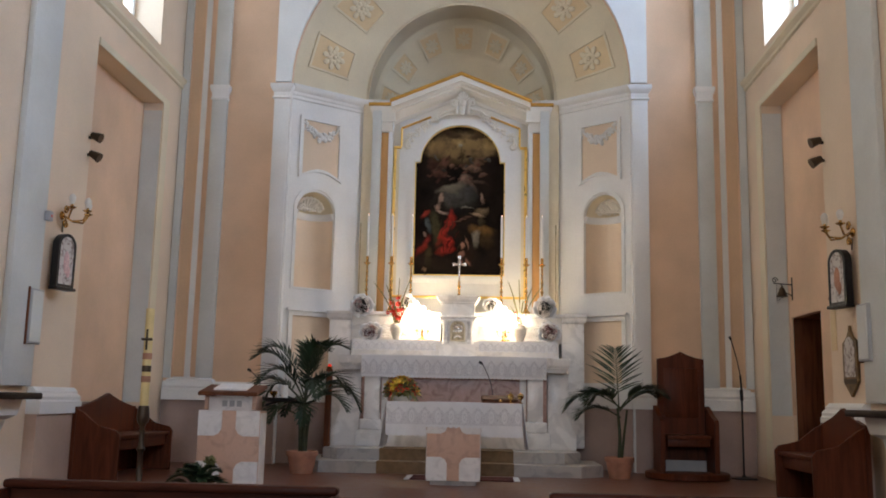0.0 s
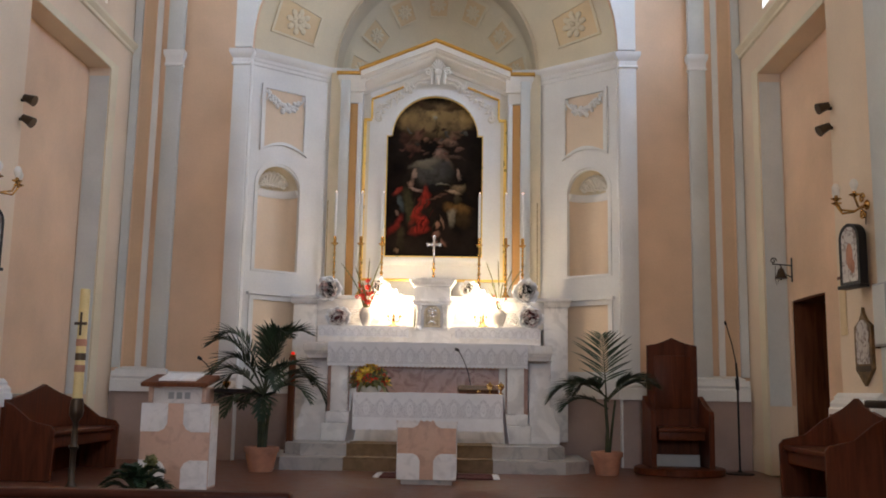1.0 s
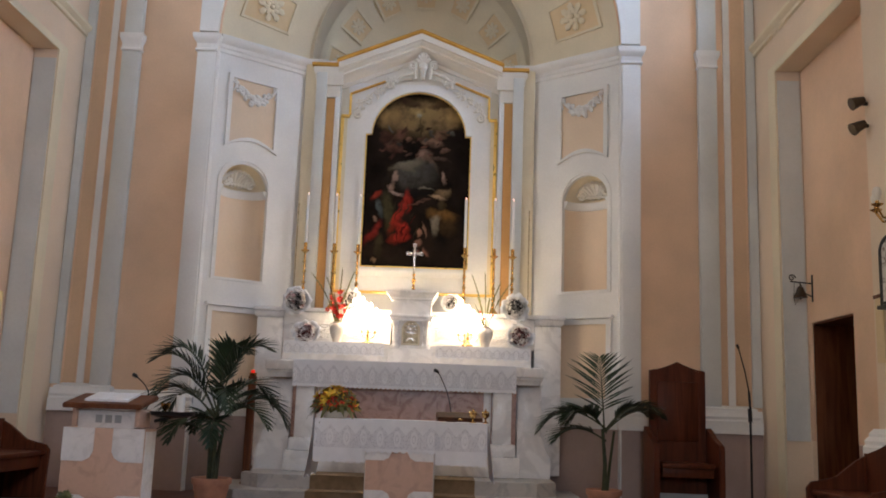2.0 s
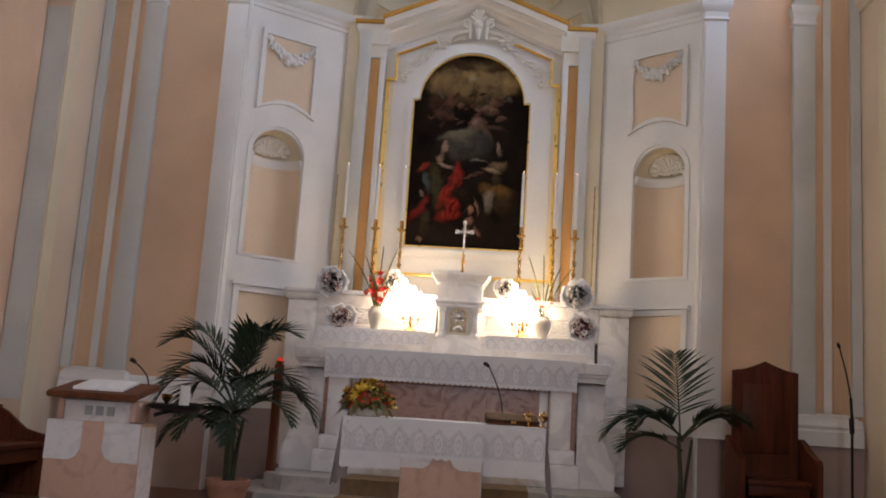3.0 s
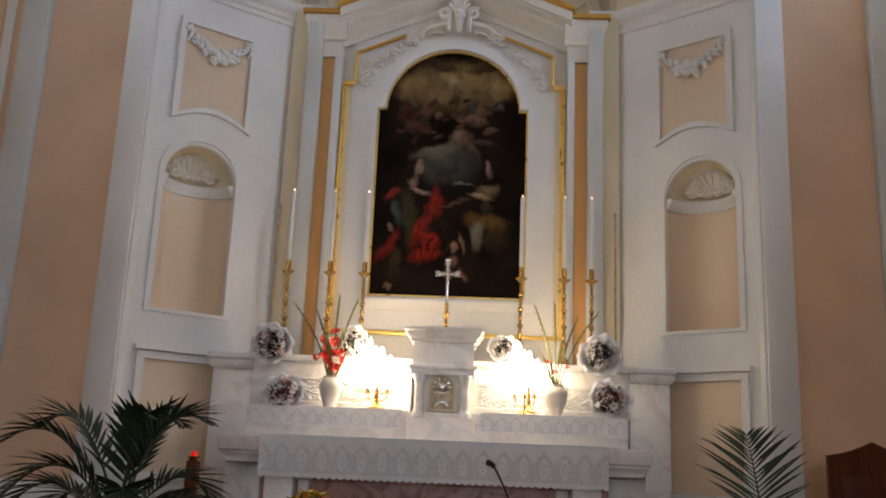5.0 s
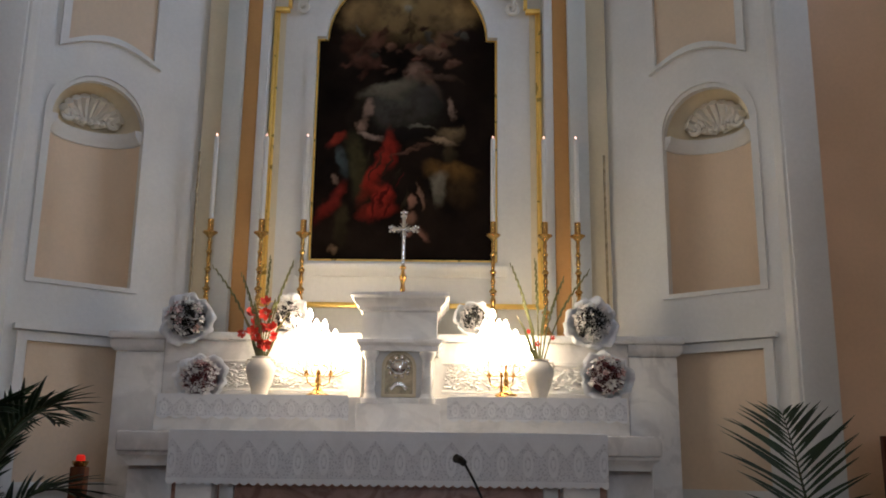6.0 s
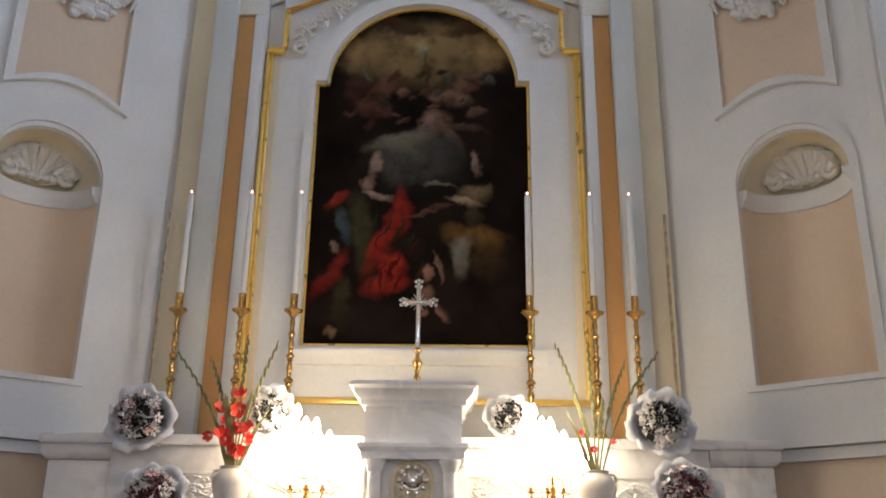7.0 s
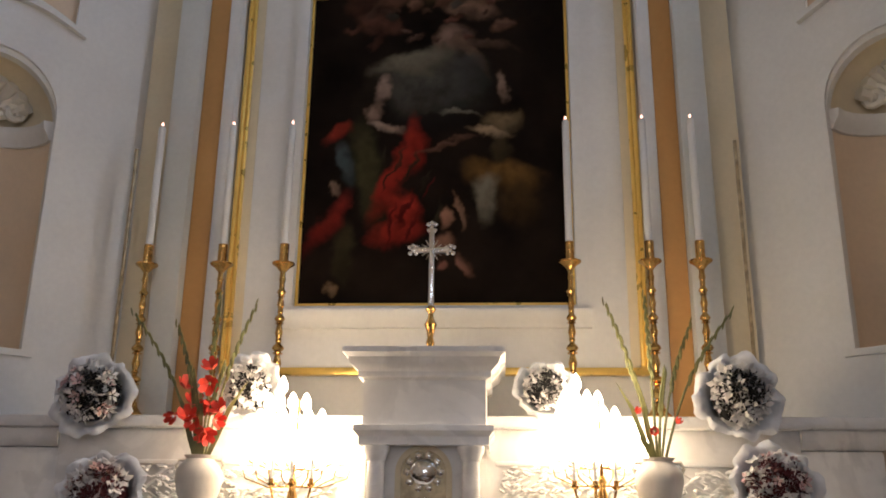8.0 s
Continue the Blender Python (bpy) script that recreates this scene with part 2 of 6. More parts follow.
def paint_colours(x, z):
    """Brown ground with plain dabs of colour, lighter towards their upper left."""
    # plain soft patches: x, z, half width, half height, lean, colour
    sky_glow = [
        (0.03, 5.50, 0.50, 0.26, 0, (0.20, 0.132, 0.056)), (-0.36, 5.50, 0.16, 0.13, 20, (0.22, 0.14, 0.058)), (0.42, 5.50, 0.14, 0.15, -10, (0.23, 0.15, 0.062)),
        (-0.16, 5.72, 0.24, 0.06, -12, (0.045, 0.024, 0.014)), (0.30, 5.70, 0.20, 0.05, 14, (0.06, 0.034, 0.016)), (0.01, 5.54, 0.06, 0.07, 0, (0.28, 0.20, 0.09)),
        (0.01, 5.53, 0.028, 0.035, 0, (0.40, 0.36, 0.27)), (0.02, 5.38, 0.018, 0.12, 0, (0.05, 0.032, 0.014)), (0.50, 5.27, 0.15, 0.12, 0, (0.010, 0.006, 0.005))]
    cloud_folk = [
        (0.30, 5.28, 0.16, 0.055, 24, (0.11, 0.06, 0.034)), (0.17, 5.18, 0.13, 0.05, -14, (0.15, 0.085, 0.055)), (-0.24, 5.27, 0.14, 0.07, 30, (0.10, 0.046, 0.028)),
        (-0.31, 5.10, 0.12, 0.06, -24, (0.085, 0.036, 0.024)), (-0.12, 5.20, 0.05, 0.05, 0, (0.16, 0.08, 0.05)), (0.10, 5.00, 0.10, 0.085, 26, (0.17, 0.105, 0.075)),
        (0.20, 4.90, 0.035, 0.16, -34, (0.12, 0.07, 0.045)), (0.34, 5.07, 0.06, 0.05, 0, (0.12, 0.062, 0.04)), (-0.42, 5.24, 0.07, 0.10, 10, (0.05, 0.022, 0.014))]
    cloud = [
        (-0.01, 4.72, 0.27, 0.20, 0, (0.060, 0.056, 0.047)), (-0.10, 4.86, 0.24, 0.070, 14, (0.125, 0.110, 0.078)), (0.18, 4.78, 0.12, 0.12, -20, (0.040, 0.038, 0.034)),
        (0.29, 4.95, 0.15, 0.03, -6, (0.055, 0.034, 0.024)), (-0.01, 4.50, 0.20, 0.07, 0, (0.010, 0.008, 0.007))]
    red_cloak = [
        (-0.35, 4.62, 0.075, 0.16, 16, (0.014, 0.010, 0.007)), (-0.275, 4.69, 0.042, 0.066, 14, (0.30, 0.20, 0.15)), (-0.31, 4.57, 0.042, 0.06, 0, (0.22, 0.14, 0.10)),
        (-0.25, 4.49, 0.085, 0.026, -10, (0.30, 0.21, 0.16)), (-0.50, 4.46, 0.095, 0.042, 28, (0.21, 0.026, 0.016)), (-0.47, 4.28, 0.045, 0.12, -8, (0.045, 0.058, 0.060)),
        (-0.34, 4.20, 0.085, 0.30, -8, (0.040, 0.036, 0.017)), (-0.12, 4.39, 0.055, 0.15, 8, (0.20, 0.018, 0.011)), (-0.24, 4.16, 0.055, 0.24, 24, (0.20, 0.018, 0.011)),
        (-0.18, 4.02, 0.075, 0.10, 0, (0.23, 0.020, 0.012)), (-0.22, 3.90, 0.15, 0.05, 16, (0.17, 0.016, 0.010)), (-0.56, 3.95, 0.055, 0.20, 26, (0.13, 0.014, 0.010))]
    pale_figure = [
        (0.36, 4.71, 0.036, 0.066, 0, (0.27, 0.18, 0.13)), (0.34, 4.52, 0.10, 0.070, -8, (0.15, 0.105, 0.055)), (0.29, 4.455, 0.12, 0.025, -6, (0.24, 0.165, 0.10)),
        (0.14, 4.56, 0.085, 0.016, 0, (0.15, 0.135, 0.10)), (0.37, 4.20, 0.19, 0.10, -8, (0.115, 0.060, 0.018)), (0.26, 4.08, 0.06, 0.13, 8, (0.13, 0.115, 0.085)),
        (0.44, 4.04, 0.12, 0.12, 0, (0.030, 0.018, 0.008)), (0.36, 4.36, 0.06, 0.09, 0, (0.035, 0.026, 0.014))]
    small = [
        (0.03, 4.00, 0.036, 0.055, 0, (0.20, 0.10, 0.065)), (0.12, 4.02, 0.018, 0.085, -14, (0.15, 0.085, 0.055)), (0.04, 3.86, 0.065, 0.06, 0, (0.15, 0.075, 0.05)),
        (0.17, 3.74, 0.030, 0.075, -34, (0.16, 0.075, 0.052)), (0.04, 3.745, 0.032, 0.034, 0, (0.22, 0.09, 0.065)), (-0.53, 4.15, 0.022, 0.04, 0, (0.18, 0.12, 0.085)),
        (-0.46, 3.80, 0.05, 0.18, -6, (0.030, 0.024, 0.012)), (-0.52, 3.63, 0.032, 0.026, 0, (0.13, 0.08, 0.045)), (0.05, 4.38, 0.16, 0.02, 14, (0.09, 0.045, 0.03))]
    rnd = random.Random(4)
    strokes, folds = [], []
    for k in range(26):
        shade, tone = rnd.uniform(0.02, 0.11), rnd.choice(((1, 0.55, 0.38), (1, 0.42, 0.28), (0.8, 0.75, 0.62)))
        strokes.append((rnd.uniform(-0.45, 0.48), rnd.uniform(4.98, 5.36), rnd.uniform(0.02, 0.07), rnd.uniform(0.014, 0.035), rnd.uniform(-60, 60), tuple(shade * c for c in tone)))
    for k in range(9):
        folds.append((-0.28 + 0.030 * k + rnd.uniform(-0.02, 0.02), rnd.uniform(3.95, 4.35), 0.010, rnd.uniform(0.06, 0.14), 22 + rnd.uniform(-10, 10), (0.06, 0.006, 0.005) if k % 2 else (0.020, 0.016, 0.009)))
    base = np.array((0.0105, 0.0068, 0.0048))
    col = base[None, :] * (1 + 0.9 * clouds(x, z, 0.22, 1))[:, None]
    brush = 0.80 + 0.45 * clouds(x, z, 0.07, 2)
    wx = x + 0.055 * clouds(x, z, 0.20, 3) + 0.022 * clouds(x, z, 0.05, 5)
    wz = z + 0.055 * clouds(x, z, 0.20, 4) + 0.022 * clouds(x, z, 0.05, 6)
    for px, pz, w, h, lean, tone in sky_glow + cloud_folk + strokes + cloud + red_cloak + pale_figure + small + folds:
        lean = radians(lean if w > h else -lean)
        ca, sa = math.cos(lean), math.sin(lean)
        tone = [c * 0.17 / max(0.17, min(tone[1], 0.30)) for c in tone]
        u, v = ((wx - px) * ca + (wz - pz) * sa) / w, (-(wx - px) * sa + (wz - pz) * ca) / h
        cover = np.clip((1.32 - np.hypot(u, v)) / 0.85, 0, 1)
        cover = cover * cover * (3 - 2 * cover) * np.clip(brush + 0.1, 0, 1)
        light = np.clip(1.0 + 0.40 * (v - 0.5 * u), 0.35, 1.6) * (0.75 + 0.4 * brush)
        col = col * (1 - cover[:, None]) + PAINT_STRENGTH * np.array(tone)[None, :] * light[:, None] * cover[:, None]
    return np.clip(col, 0, 1)


PAINT_STRENGTH = 0.95
PIC_Y = 13.9
PAINTING = painting_material()


# ---- building helpers ----
def part(name, bm, material, parent=None, label="", kind="", at=None, sharp=0.6):
    """One mesh object out of a bmesh, under its thing where there is one."""
    bmesh.ops.recalc_face_normals(bm, faces=bm.faces)
    for f in bm.faces:
        f.smooth = True
    for e in bm.edges:
        if len(e.link_faces) == 2 and e.calc_face_angle(0) > sharp:
            e.smooth = False
    me = bpy.data.meshes.new(name)
    bm.to_mesh(me)
    bm.free()
    me.materials.append(material)
    ob = new(name, me)
    if at is not None:
        ob.matrix_basis = at
    if parent is not None:
        ob.parent = parent
    return tagged(ob, label=label, kind=kind)


def more(name, like, parent, m=None, label=""):
    """Another part on the same mesh."""
    ob = new(name, like.data)
    ob.parent = parent
    ob.matrix_basis = m or Matrix()
    return tagged(ob, label=label)


def thing(name, label, category, m=None, group="", kind=""):
    ob = new(name)
    ob.matrix_basis = m or Matrix()
    return tagged(ob, label, category, group, kind)


def box(bm, x0, x1, y0, y1, z0, z1, bevel=0.0, seg=2):
    r = bmesh.ops.create_cube(bm, size=1, matrix=Matrix.Translation(((x0 + x1) / 2, (y0 + y1) / 2, (z0 + z1) / 2)) @ Matrix.Diagonal((abs(x1 - x0), abs(y1 - y0), abs(z1 - z0), 1)))
    if bevel:
        edges = list({e for v in r["verts"] for e in v.link_edges})
        bmesh.ops.bevel(bm, geom=edges, offset=bevel, segments=seg, affect="EDGES", profile=0.5)
    return bm


def B(*a, **k):
    return box(bmesh.new(), *a, **k)


def lathe(bm, profile, n=20, at=(0, 0, 0), lump=None):
    rings = []
    for r, z in profile:
        rings.append([bm.verts.new((at[0] + r * math.cos(2 * math.pi * k / n), at[1] + r * math.sin(2 * math.pi * k / n), at[2] + z)) for k in range(n)])
    for a, c in zip(rings, rings[1:]):
        for k in range(n):
            bm.faces.new((a[k], a[(k + 1) % n], c[(k + 1) % n], c[k]))
    for ring in (rings[0], rings[-1]):
        if (ring[0].co - ring[n // 2].co).length > 1e-4:
            bm.faces.new(ring)
    return bm


def L(profile, n=20, at=(0, 0, 0)):
    return lathe(bmesh.new(), profile, n, at)


def tube(bm, pts, r, n=8, r_end=None):
    pts = [Vector(p) for p in pts]
    rings = []
    for k, p in enumerate(pts):
        d = (pts[min(k + 1, len(pts) - 1)] - pts[max(k - 1, 0)]).normalized()
        a = d.cross(Vector((0.13, 0.31, 0.94)))
        if a.length < 0.05:
            a = d.cross(Vector((1, 0, 0)))
        a.normalize()
        c = d.cross(a)
        rad = r if r_end is None else r + (r_end - r) * k / (len(pts) - 1)
        rings.append([bm.verts.new(p + rad * (math.cos(2 * math.pi * j / n) * a + math.sin(2 * math.pi * j / n) * c)) for j in range(n)])
    for a, c in zip(rings, rings[1:]):
        for j in range(n):
            bm.faces.new((a[j], a[(j + 1) % n], c[(j + 1) % n], c[j]))
    bm.faces.new(rings[0])
    bm.faces.new(rings[-1])
    return bm


def T(pts, r, n=8, r_end=None):
    return tube(bmesh.new(), pts, r, n, r_end)


def blob(bm, at, size, turn=(0, 0, 0), sub=1):
    m = Matrix.LocRotScale(at, Euler(turn), size if not isinstance(size, (int, float)) else (size,) * 3)
    bmesh.ops.create_icosphere(bm, subdivisions=sub, radius=1, matrix=m)
    return bm


def sweep(bm, path, profile, closed=False):
    """A moulding: profile of (out, z) along a path in plan; out is to the left of the way."""
    path = [Vector(p).to_2d() for p in path]
    rings, n = [], len(path)
    for k, p in enumerate(path):
        a = (p - path[k - 1]).normalized() if k or closed else None
        c = (path[(k + 1) % n] - p).normalized() if k < n - 1 or closed else None
        a, c = a or c, c or a
        na, nc = Vector((-a.y, a.x)), Vector((-c.y, c.x))
        mid = (na + nc).normalized()
        mid /= max(0.3, mid.dot(na))
        rings.append([bm.verts.new((p.x + o * mid.x, p.y + o * mid.y, z)) for o, z in profile])
    for k in range(n if closed else n - 1):
        a, c = rings[k], rings[(k + 1) % n]
        for j in range(len(profile) - 1):
            bm.faces.new((a[j], a[j + 1], c[j + 1], c[j]))
    if not closed:
        for ring in (rings[0], rings[-1]):
            bm.faces.new(ring)
    return bm


def solid(bm, outline, place, d0, d1):
    """A plate: an outline in (u, v) between two depths, laid out by place(u, v, d)."""
    f = [bm.verts.new(place(u, v, d0)) for u, v in outline]
    b = [bm.verts.new(place(u, v, d1)) for u, v in outline]
    bm.faces.new(f)
    bm.faces.new(b)
    n = len(outline)
    for k in range(n):
        bm.faces.new((f[k], f[(k + 1) % n], b[(k + 1) % n], b[k]))
    return bm


def pierced(bm, inner, outer, place, d0, d1):
    """A plate between two outlines of as many points."""
    n = len(inner)
    fi, fo, bi, bo = ([bm.verts.new(place(u, v, d)) for u, v in loop] for loop, d in ((inner, d0), (outer, d0), (inner, d1), (outer, d1)))
    for k in range(n):
        j = (k + 1) % n
        bm.faces.new((fi[k], fi[j], fo[j], fo[k]))
        bm.faces.new((bi[k], bi[j], bo[j], bo[k]))
        bm.faces.new((fi[k], fi[j], bi[j], bi[k]))
        bm.faces.new((fo[k], fo[j], bo[j], bo[k]))
    return bm


def arched(u0, u1, v0, spring, rise, n=16, shoulder=0.0):
    """The outline of an opening with a round head, from the lower left, counter-clockwise seen with u to the right."""
    mid, half = (u0 + u1) / 2, (u1 - u0) / 2 - shoulder
    head = [(mid + half * math.cos(math.pi * k / n), spring + rise * math.sin(math.pi * k / n)) for k in range(n + 1)]
    sides = [(u1, spring)] if shoulder else []
    ends = [(u0, spring)] if shoulder else []
    return [(u0, v0), (u1, v0)] + sides + head + ends


def around(inner, u0, u1, v0, v1):
    """The points of a rectangle that lie outward of the points of an inner outline."""
    cu, cv = (min(p[0] for p in inner) + max(p[0] for p in inner)) / 2, (min(p[1] for p in inner) + max(p[1] for p in inner)) / 2
    out = []
    for u, v in inner:
        du, dv = u - cu, v - cv
        k = min(((u1 if du > 0 else u0) - cu) / du if abs(du) > 1e-6 else 1e9, ((v1 if dv > 0 else v0) - cv) / dv if abs(dv) > 1e-6 else 1e9)
        out.append([cu + k * du, cv + k * dv])
    out[0], out[1] = [u0, v0], [u1, v0]
    left = out[2:]
    for corner in ((u1, v1), (u0, v1)):
        near = min(left, key=lambda p: (p[0] - corner[0]) ** 2 + (p[1] - corner[1]) ** 2)
        near[0], near[1] = corner
        left = [p for p in left if p is not near]
    return out


def spiral(c, r, turns, flip=1, n=22, plane="xz", start=0.0):
    pts = []
    for k in range(n):
        a = start + flip * turns * 2 * math.pi * k / (n - 1)
        q = r * (1 - 0.8 * k / (n - 1))
        pts.append((c[0] + q * math.cos(a), c[1], c[2] + q * math.sin(a)) if plane == "xz" else (c[0], c[1] + q * math.cos(a), c[2] + q * math.sin(a)))
    return pts


# ---- the setting ----
F = 0.76  # height of the presbytery's floor over the nave
TOP = 9.6
SIDE = 4.08
REC = 0.27  # depth of the blind recesses


def pieces(bm, fixed, u0, u1, v0, v1, holes):
    """Fills a wall's rectangle with blocks round its openings; fixed(u0, u1, v0, v1) adds one block."""
    us = sorted({u0, u1, *(h[0] for h in holes), *(h[1] for h in holes)})
    for a, c in zip(us, us[1:]):
        cuts = sorted((h[2], h[3]) for h in holes if h[0] <= a and h[1] >= c)
        low = v0
        for p, q in cuts:
            if p > low:
                fixed(a, c, low, p)
            low = q
        if low < v1:
            fixed(a, c, low, v1)
    return bm


def floors():
    tagged(part("floor_nave", B(-SIDE - 0.8, SIDE + 0.8, -9.4, 7.6, -0.2, 0.0), FLOOR, kind="structure"), "dark terracotta floor of the nave", "floor")
    n = 5
    fl = tagged(part("floor_presbytery", B(-SIDE - 0.8, SIDE + 0.8, 8.8, 15.0, -0.2, F), FLOOR, kind="structure"), "reddish brown presbytery floor raised on five steps", "floor")
    for k in range(n - 1):
        part("step", B(-SIDE - 0.8, SIDE + 0.8, 7.6 + 0.3 * k, 7.9 + 0.3 * k, -0.2, F * (k + 1) / n, bevel=0.008), FLOOR, fl)


def side_wall(s, name):
    # only the 10.62 opening is in view; the nave ones are added for light
    win = [(a, a + 1.34, 6.40, 8.5) for a in (10.62, 4.33, -0.67, -5.67)]
    bm = bmesh.new()
    X = lambda a, c: (min(s * a, s * c), max(s * a, s * c))
    pieces(bm, lambda a, c, v, w: box(bm, *X(SIDE, SIDE + REC), a, c, v, w), -9.2, 14.6, -0.2, TOP, win + [(10.05, 12.2, F, 5.65)])
    holes = win + ([(11.05, 12.08, F, 2.80)] if s > 0 else [])
    pieces(bm, lambda a, c, v, w: box(bm, *X(SIDE + REC, SIDE + 0.72), a, c, v, w), -9.2, 14.6, -0.2, TOP, holes)
    wall = tagged(part(name, bm, PALEPEACH, kind="structure"), "peach plastered side wall with a deep blind recess", "wall")
    for k, h in enumerate(win):
        w = thing("window_%d" % (k + (1 if s < 0 else 5)), "high window with white frame and clear glass in daylight", "window", kind="structure")
        fb = bmesh.new()
        x0, x1 = X(SIDE + 0.40, SIDE + 0.46)
        box(fb, x0, x1, h[0], h[0] + 0.07, h[2], h[3]), box(fb, x0, x1, h[1] - 0.07, h[1], h[2], h[3])
        box(fb, x0, x1, h[0] + 0.07, h[1] - 0.07, h[2], h[2] + 0.07), box(fb, x0, x1, h[0] + 0.07, h[1] - 0.07, h[3] - 0.07, h[3])
        box(fb, x0, x1, (h[0] + h[1]) / 2 - 0.035, (h[0] + h[1]) / 2 + 0.035, h[2] + 0.07, h[3] - 0.07)
        part("window_frame", fb, WHITE, w)
        for a, c in ((h[0] + 0.07, (h[0] + h[1]) / 2 - 0.035), ((h[0] + h[1]) / 2 + 0.035, h[1] - 0.07)):
            p = part("pane", B(*X(SIDE + 0.42, SIDE + 0.426), a, c, h[2] + 0.07, h[3] - 0.07), GLASS, w)
            p.visible_shadow = False
    # recess: pale reveal lining round the opening and a moulding above
    bm = bmesh.new()
    x0, x1 = X(SIDE - 0.02, SIDE - 0.003)
    box(bm, x0, x1, 12.2, 12.42, F, 5.74), box(bm, x0, x1, 10.05, 12.2, 5.65, 5.74)
    tagged(part("trim", bm, CREAM, kind="structure"), "pale flat surround of the wall recess", "trim")
    bm = bmesh.new()
    path = [(s * SIDE, -9.2), (s * SIDE, 12.95)]
    prof = [(0, 6.09), (0.03, 6.10), (0.03, 6.14), (0.06, 6.17), (0.075, 6.19), (0.075, 6.225), (0, 6.23)]
    sweep(bm, path if s > 0 else path[::-1], prof)
    tagged(part("trim", bm, CREAM, kind="structure"), "cream moulding below the windows", "cornice")
    # pilaster strips nearer the nave
    for a, c in ((8.46, 9.04), (2.6, 3.2), (-2.4, -1.8)):
        bm = B(*X(SIDE - 0.07, SIDE - 0.002), a, c, 1.72 if a > 8 else 1.1, 6.0, bevel=0.01)
        tagged(part("trim", bm, GREY, kind="structure"), "pale grey wall pilaster", "pilaster")
    # dado and base moulding of the near pier
    bm = bmesh.new()
    path = [(s * SIDE, 9.1), (s * SIDE, 10.05)]
    sweep(bm, path if s > 0 else path[::-1], [(0, F), (0.12, F), (0.12, 1.45), (0, 1.45)])
    tagged(part("trim", bm, PIERDADO, kind="structure"), "pale peach dado of the side pier", "dado")
    bm = bmesh.new()
    sweep(bm, path if s > 0 else path[::-1], [(0, 1.45), (0.145, 1.45), (0.145, 1.57), (0.125, 1.59), (0.13, 1.62), (0.11, 1.645), (0.09, 1.655), (0.09, 1.68), (0.05, 1.72), (0, 1.72)])
    tagged(part("trim", bm, WHITE, kind="structure"), "white moulded base of the side pier", "base moulding")
    bm = B(*X(SIDE + 0.002, SIDE + REC - 0.02), 12.185, 12.199, 1.56, 5.54)
    tagged(part("trim", bm, GREY, kind="structure"), "pale grey far jamb of the recess", "jamb")
    bm = B(*X(SIDE + REC - 0.014, SIDE + REC - 0.003), 10.06, 12.19 if s < 0 else 11.04, F, 1.56)
    tagged(part("trim", bm, DADO, kind="structure"), "dusky painted dado inside the recess", "dado")
    # thin sheet on the recess back, a deeper peach than the side wall
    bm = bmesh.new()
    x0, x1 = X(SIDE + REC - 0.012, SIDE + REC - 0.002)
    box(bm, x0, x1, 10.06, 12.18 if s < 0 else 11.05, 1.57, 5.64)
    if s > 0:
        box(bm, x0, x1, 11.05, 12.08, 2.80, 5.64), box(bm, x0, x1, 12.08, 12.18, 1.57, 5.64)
    tagged(part("trim", bm, PEACH, kind="structure"), "deeper peach sheet on the back of the wall recess", "wall panel")
    return wall


def glass_material():
    m = bpy.data.materials.new("window_glass")
    m.use_nodes = True
    b = m.node_tree.nodes["Principled BSDF"]
    b.inputs["Base Color"].default_value = (0.95, 0.98, 1, 1)
    b.inputs["Transmission Weight"].default_value, b.inputs["Roughness"].default_value, b.inputs["IOR"].default_value = 1.0, 0.02, 1.1
    return m


GLASS = glass_material()
ARCH_R, ARCH_Z = 2.46, 6.22
IN_R, IN_Z, STILT = 1.47, 6.22, 0.14
A0, A1 = (2.46, 13.03), (1.50, 13.78)


